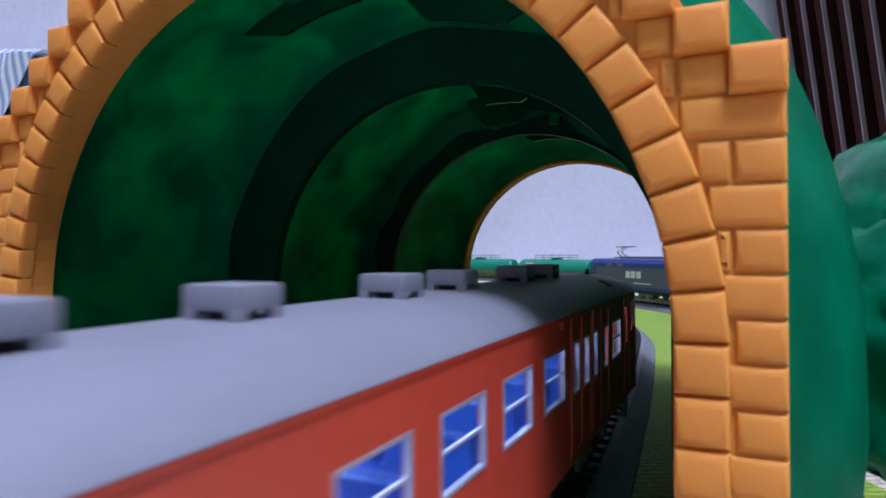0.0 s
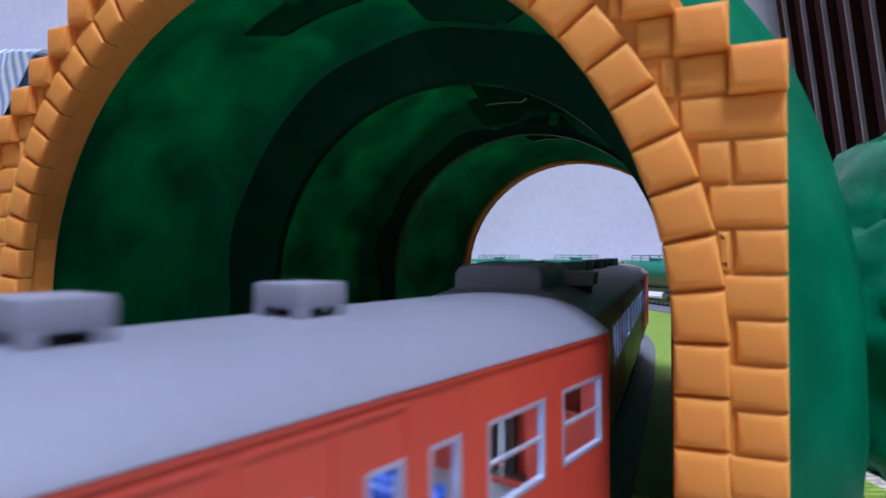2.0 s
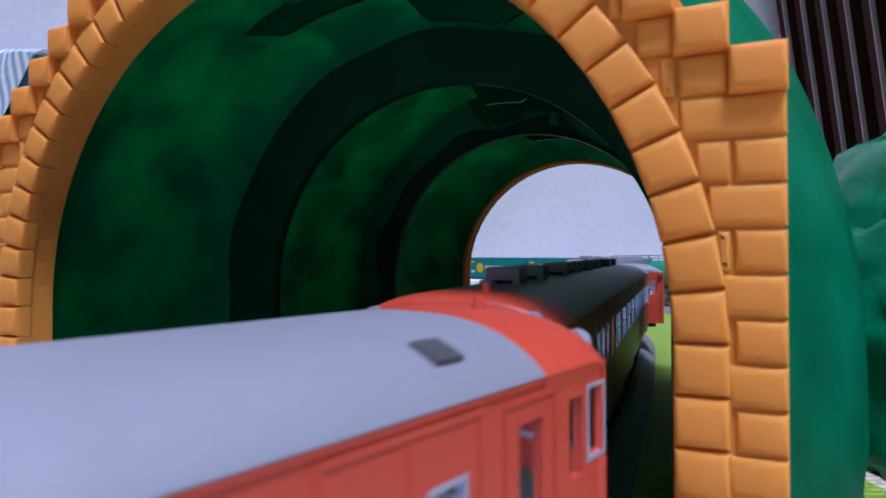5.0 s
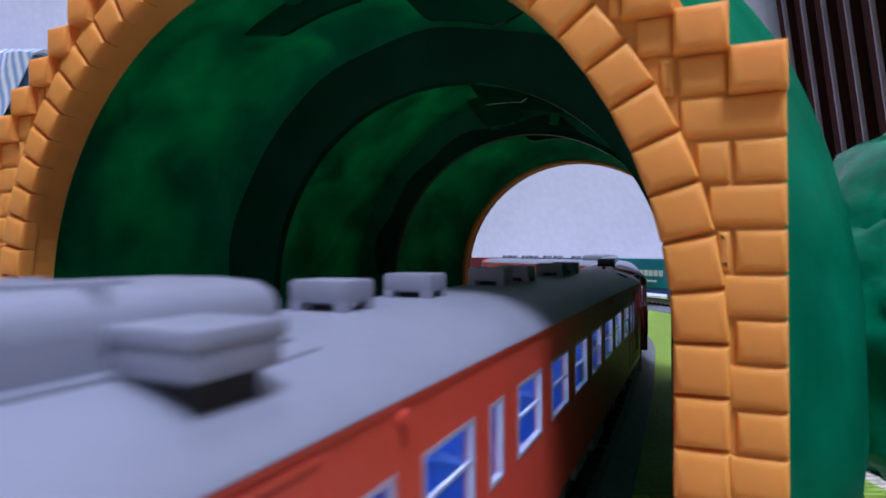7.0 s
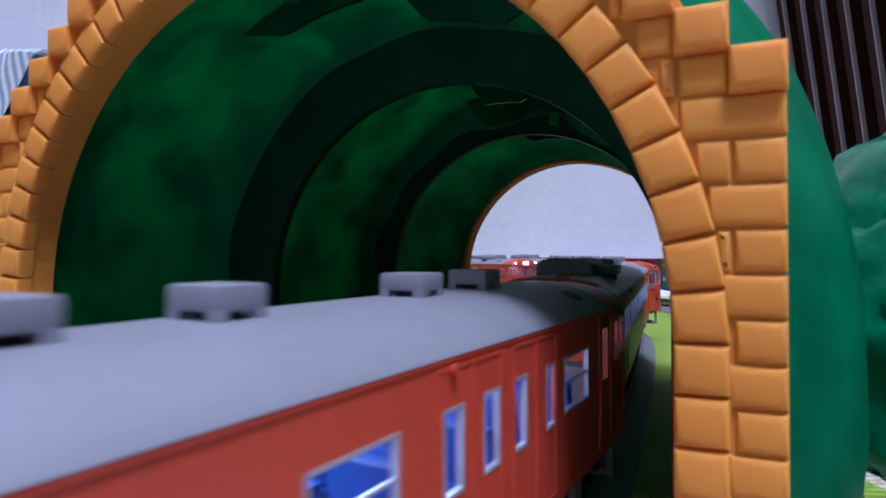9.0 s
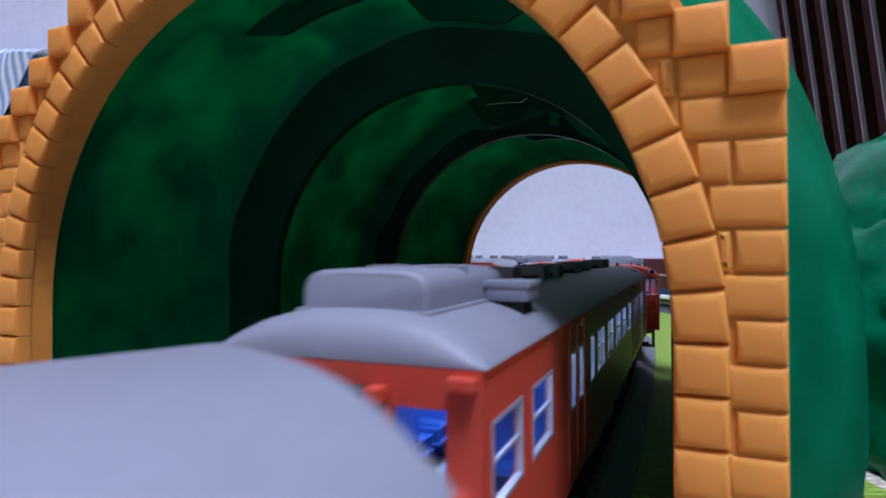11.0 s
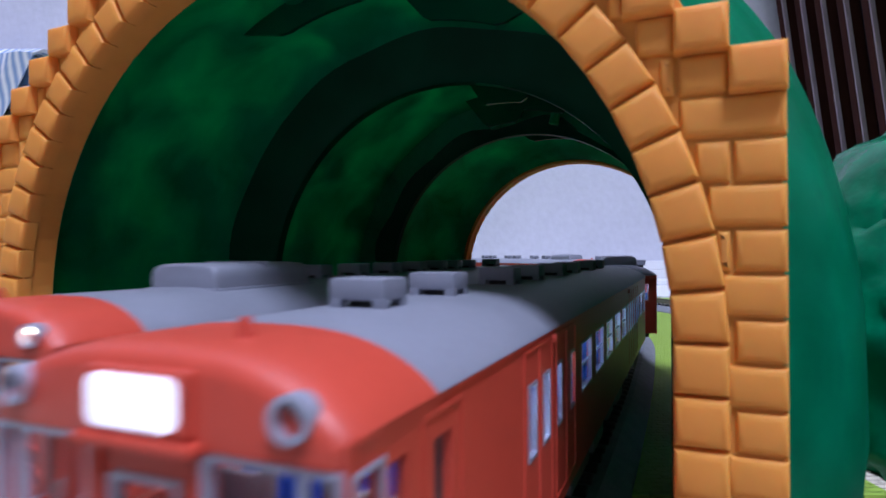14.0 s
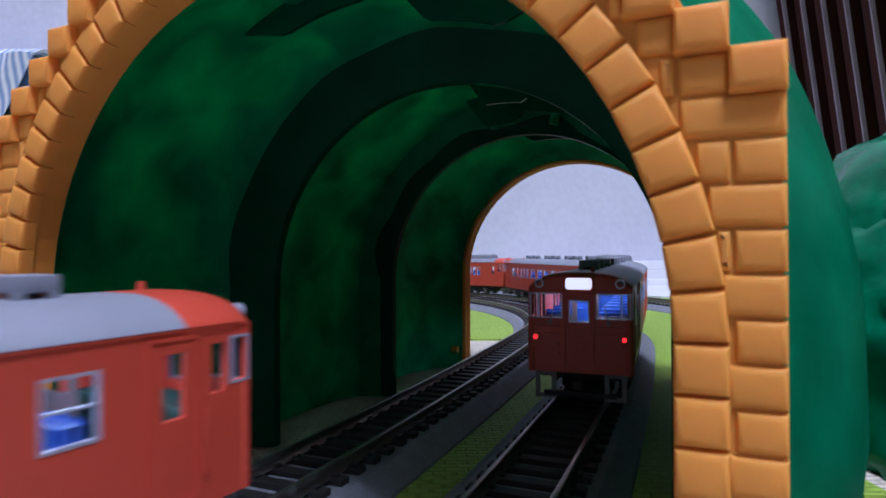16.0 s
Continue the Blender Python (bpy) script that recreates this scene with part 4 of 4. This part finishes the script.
def locomotive():
    c = empty("electric_locomotive")
    tagged(c, "navy and grey electric locomotive with raised pantograph", "locomotive")
    L = 119.0
    prof = [(9.2, 5.5), (9.2, 21.4), (8.2, 23.6), (6.2, 24.2), (-6.2, 24.2), (-8.2, 23.6), (-9.2, 21.4), (-9.2, 5.5)]
    rings = [[(x, y + (2.6 if z > 15 else 0) * e, z) for x, z in prof] for y, e in ((0, 1), (14, 0), (L - 14, 0), (L, -1))]
    part("body", loft(rings), NAVY, c, "navy painted body")
    for s in (-1, 1):
        b = part("grey_band", box(s * 9.2 - 0.1, 9, 7.4, s * 9.2 + 0.1, L - 9, 18.6), LOCOGREY, c, "dark grey side panel")
        bm = None
        for j in range(3):
            bm = box(s * 9.36 - 0.05, 44 + 5.6 * j, 12.4, s * 9.36 + 0.05, 48.4 + 5.6 * j, 16.6, 0, bm)
        part("emblem", bm, LETTER, b, "white block mark")
        part("white_line", box(s * 9.36 - 0.05, 52, 9.2, s * 9.36 + 0.05, 70, 9.8), LETTER, b)
        for y in (22, 34, 82, 94):
            part("grille", box(s * 9.28 - 0.06, y, 19.3, s * 9.28 + 0.06, y + 6, 21.0), GREY, c)
        part("cab_window", box(s * 9.25 - 0.1, 3.6, 15.8, s * 9.25 + 0.1, 7.4, 20.0), LENS, c)
    part("cab_window", panel([-7.5, 7.5], [15.8, 21.0], [(-0.4, 15.8, 0.4, 21)], lambda a, z, d: (a, 2.4 + d, z), 0.3), LENS, c)
    part("roof_gear", box(-4.5, 30, 24.1, 4.5, L - 30, 25.6, 0.4), GREY, c)
    for y, up in ((26.0, 1), (92.0, 0)):
        p = part("pantograph", box(-3.6, y - 4, 24.6, 3.6, y + 4, 25.2), DARK, c)
        hi = 31.5 if up else 26.5
        for s in (-1, 1):
            part("arm", rod((s * 2.2, y + 3, 25), (s * 1.5, y - 4, (25 + hi) / 2), 0.3, 6), DARK, p)
            part("arm", rod((s * 1.5, y - 4, (25 + hi) / 2), (s * 1.0, y + 4, hi), 0.25, 6), DARK, p)
            part("bow", box(-5.6, y + 4 + s * 2.4 - 0.4, hi - 0.2, 5.6, y + 4 + s * 2.4 + 0.4, hi + 0.4), DARK, p)
        part("bow_link", rod((0, y + 1.2, hi), (0, y + 6.8, hi), 0.3, 6), DARK, p)
    part("underframe", box(-8, 8, 3.4, 8, L - 8, 5.6), DARK, c)
    for y in (20, L / 2, L - 20):
        small_bogie(c, y)
    return c


GOODS = [(locomotive(), 119.0, 20.0), (tank_car(), 76.0, 16.0)]
GOODS += [(copy_thing(GOODS[1][0], pose(0, 0, 0)), 76.0, 16.0) for _ in range(2)]
GOODS += [(flat_wagon(TEAL, False, "wagon with teal containers and a round yellow emblem"), 135.0, 20.0),
          (flat_wagon(MAROON, True, "wagon with maroon white-striped containers"), 135.0, 20.0)]


# ---------------------------------------------------------------- tracks, piece by piece
def track(radius, s0, s1, near0, near1, label):
    t = empty("railway_track")
    tagged(t, label, "railway track", group="tracks of the layout")

    def sweep(profile, step=4.0):
        rings = []
        n = int((s1 - s0) / step)
        for i in range(n + 1):
            x, y, h = on_track(s0 + (s1 - s0) * i / n, radius)
            rings.append([(x + u * math.cos(h), y - u * math.sin(h), z) for u, z in profile])
        return loft(rings)

    part("roadbed", sweep([(-12.0, -0.7), (12.0, -0.7), (11.6, 0.4), (8.4, 2.9), (-8.4, 2.9), (-11.6, 0.4)]), BALLAST, t)
    for g in (-4.75, 4.75):
        part("rail", sweep([(g - 0.6, 3.6), (g + 0.6, 3.6), (g + 0.22, 4.1), (g + 0.2, 4.7), (g + 0.33, 4.9), (g + 0.33, 5.4), (g + 0.2, 5.5), (g - 0.2, 5.5), (g - 0.33, 5.4), (g - 0.33, 4.9), (g - 0.2, 4.7), (g - 0.22, 4.1)]), RAIL, t, smooth=True)
    me = bpy.data.meshes.new("sleeper")
    b = box(-7.2 * MM, -1.0 * MM, 2.5 * MM, 7.2 * MM, 1.0 * MM, 3.75 * MM, 0.15 * MM)
    for s in (-1, 1):
        for q in (-1, 1):
            b = box((s * 4.75 + q * 0.9 - 0.35) * MM, -0.5 * MM, 3.7 * MM, (s * 4.75 + q * 0.9 + 0.35) * MM, 0.5 * MM, 4.15 * MM, 0, b)
    b.to_mesh(me)
    me.materials.append(TIE)
    b.free()
    s = near0
    while s < near1:
        x, y, h = on_track(s, radius)
        ob = new("sleeper", me)
        ob.parent = t
        ob.matrix_basis = pose(x * MM, y * MM, 0, 0, 0, -math.degrees(h))
        s += 4.4
    return t


track(R_NEAR, -100, 900, -60, 700, "model track on grey roadbed with black sleepers through the tunnel")
track(R_FAR, -120, 860, -60, 700, "inner model track on grey roadbed with black sleepers")
track(R_FREIGHT, 40, 1000, 120, 760, "outer model track on grey roadbed with black sleepers")


# ---------------------------------------------------------------- what moves
V_NEAR, GAP = 46.3, 149.2
V_GOODS = 48.8


def lag(k, t):
    """Slack in the couplings: the cars run a little unevenly."""
    if k == 4:
        return -4.5
    if k == 3:
        return float(np.interp(t, [0, 0.5, 1, 1.5, 2, 2.5, 3.0, 3.5, 4.0], [-2.0, -2.0, -2.0, -1.8, -0.4, 0, -0.3, -1.2, -0.4]))
    if k == 1:
        return float(np.interp(t, [7.0, 8.0, 8.6], [0.5, 1.0, 2.5]))
    if k == 2:
        return float(np.interp(t, [6.0, 6.5, 7.0], [-1.0, -1.2, 0]))
    if k == 0:
        return float(np.interp(t, [11.0, 11.5, 12.5], [-1.2, -1.2, 0]))
    return 0.0


def sway(k, t):
    """Play on the track at the bend before the tunnel: how far the tail and the nose swing out."""
    if k == 4:
        return float(np.interp(t, [0.5, 1.2, 1.6, 2.2, 3.2], [0, 1.4, 1.2, 0.8, 0])), 0.0
    if k == 3:
        return 0.0, float(np.interp(t, [0.5, 1.2, 1.6, 2.0, 2.5], [0, -1.7, -1.3, -0.8, 0]))
    return 0.0, 0.0


def motions():
    times = [0.5 * i for i in range(33)]
    for k, car in enumerate(CARS):
        walk(car, [(t, car_pose(V_NEAR * (t - 14.2) + GAP * k + lag(k, t), R_NEAR, 23, 119, *sway(k, t))) for t in times])
    # the lone car comes towards the tunnel: its front end along the inner track
    # it is turned round, so that its rear end trails behind
    front = [(0, 803), (8.0, 351), (9.0, 295), (12.5, 91.5), (13.3, 43), (13.7, 19.5), (14.5, -31), (15.0, -67.5), (15.5, -95.5), (16, -124)]
    ft, fs = [a for a, _ in front], [b for _, b in front]
    turn = pose(0, 142 * MM, 0, 0, 0, 180)
    walk(LONE, [(t, car_pose(float(np.interp(t, ft, fs)), R_FAR, 23, 119) @ turn) for t in times])
    # the goods train runs the other way round the outer track; the first number is the locomotive's tail at 0 s
    tail0 = 421.0
    ahead = tail0
    for i, (w, length, b) in enumerate(GOODS):
        if i:
            ahead += 2.2
            lo = ahead
            ahead += length
        else:
            lo = ahead - length
        walk(w, [(t, car_pose(lo - V_GOODS * t, R_FREIGHT, b, length - b) @ pose(0, length * MM, 0, 0, 0, 180)) for t in times])


motions()
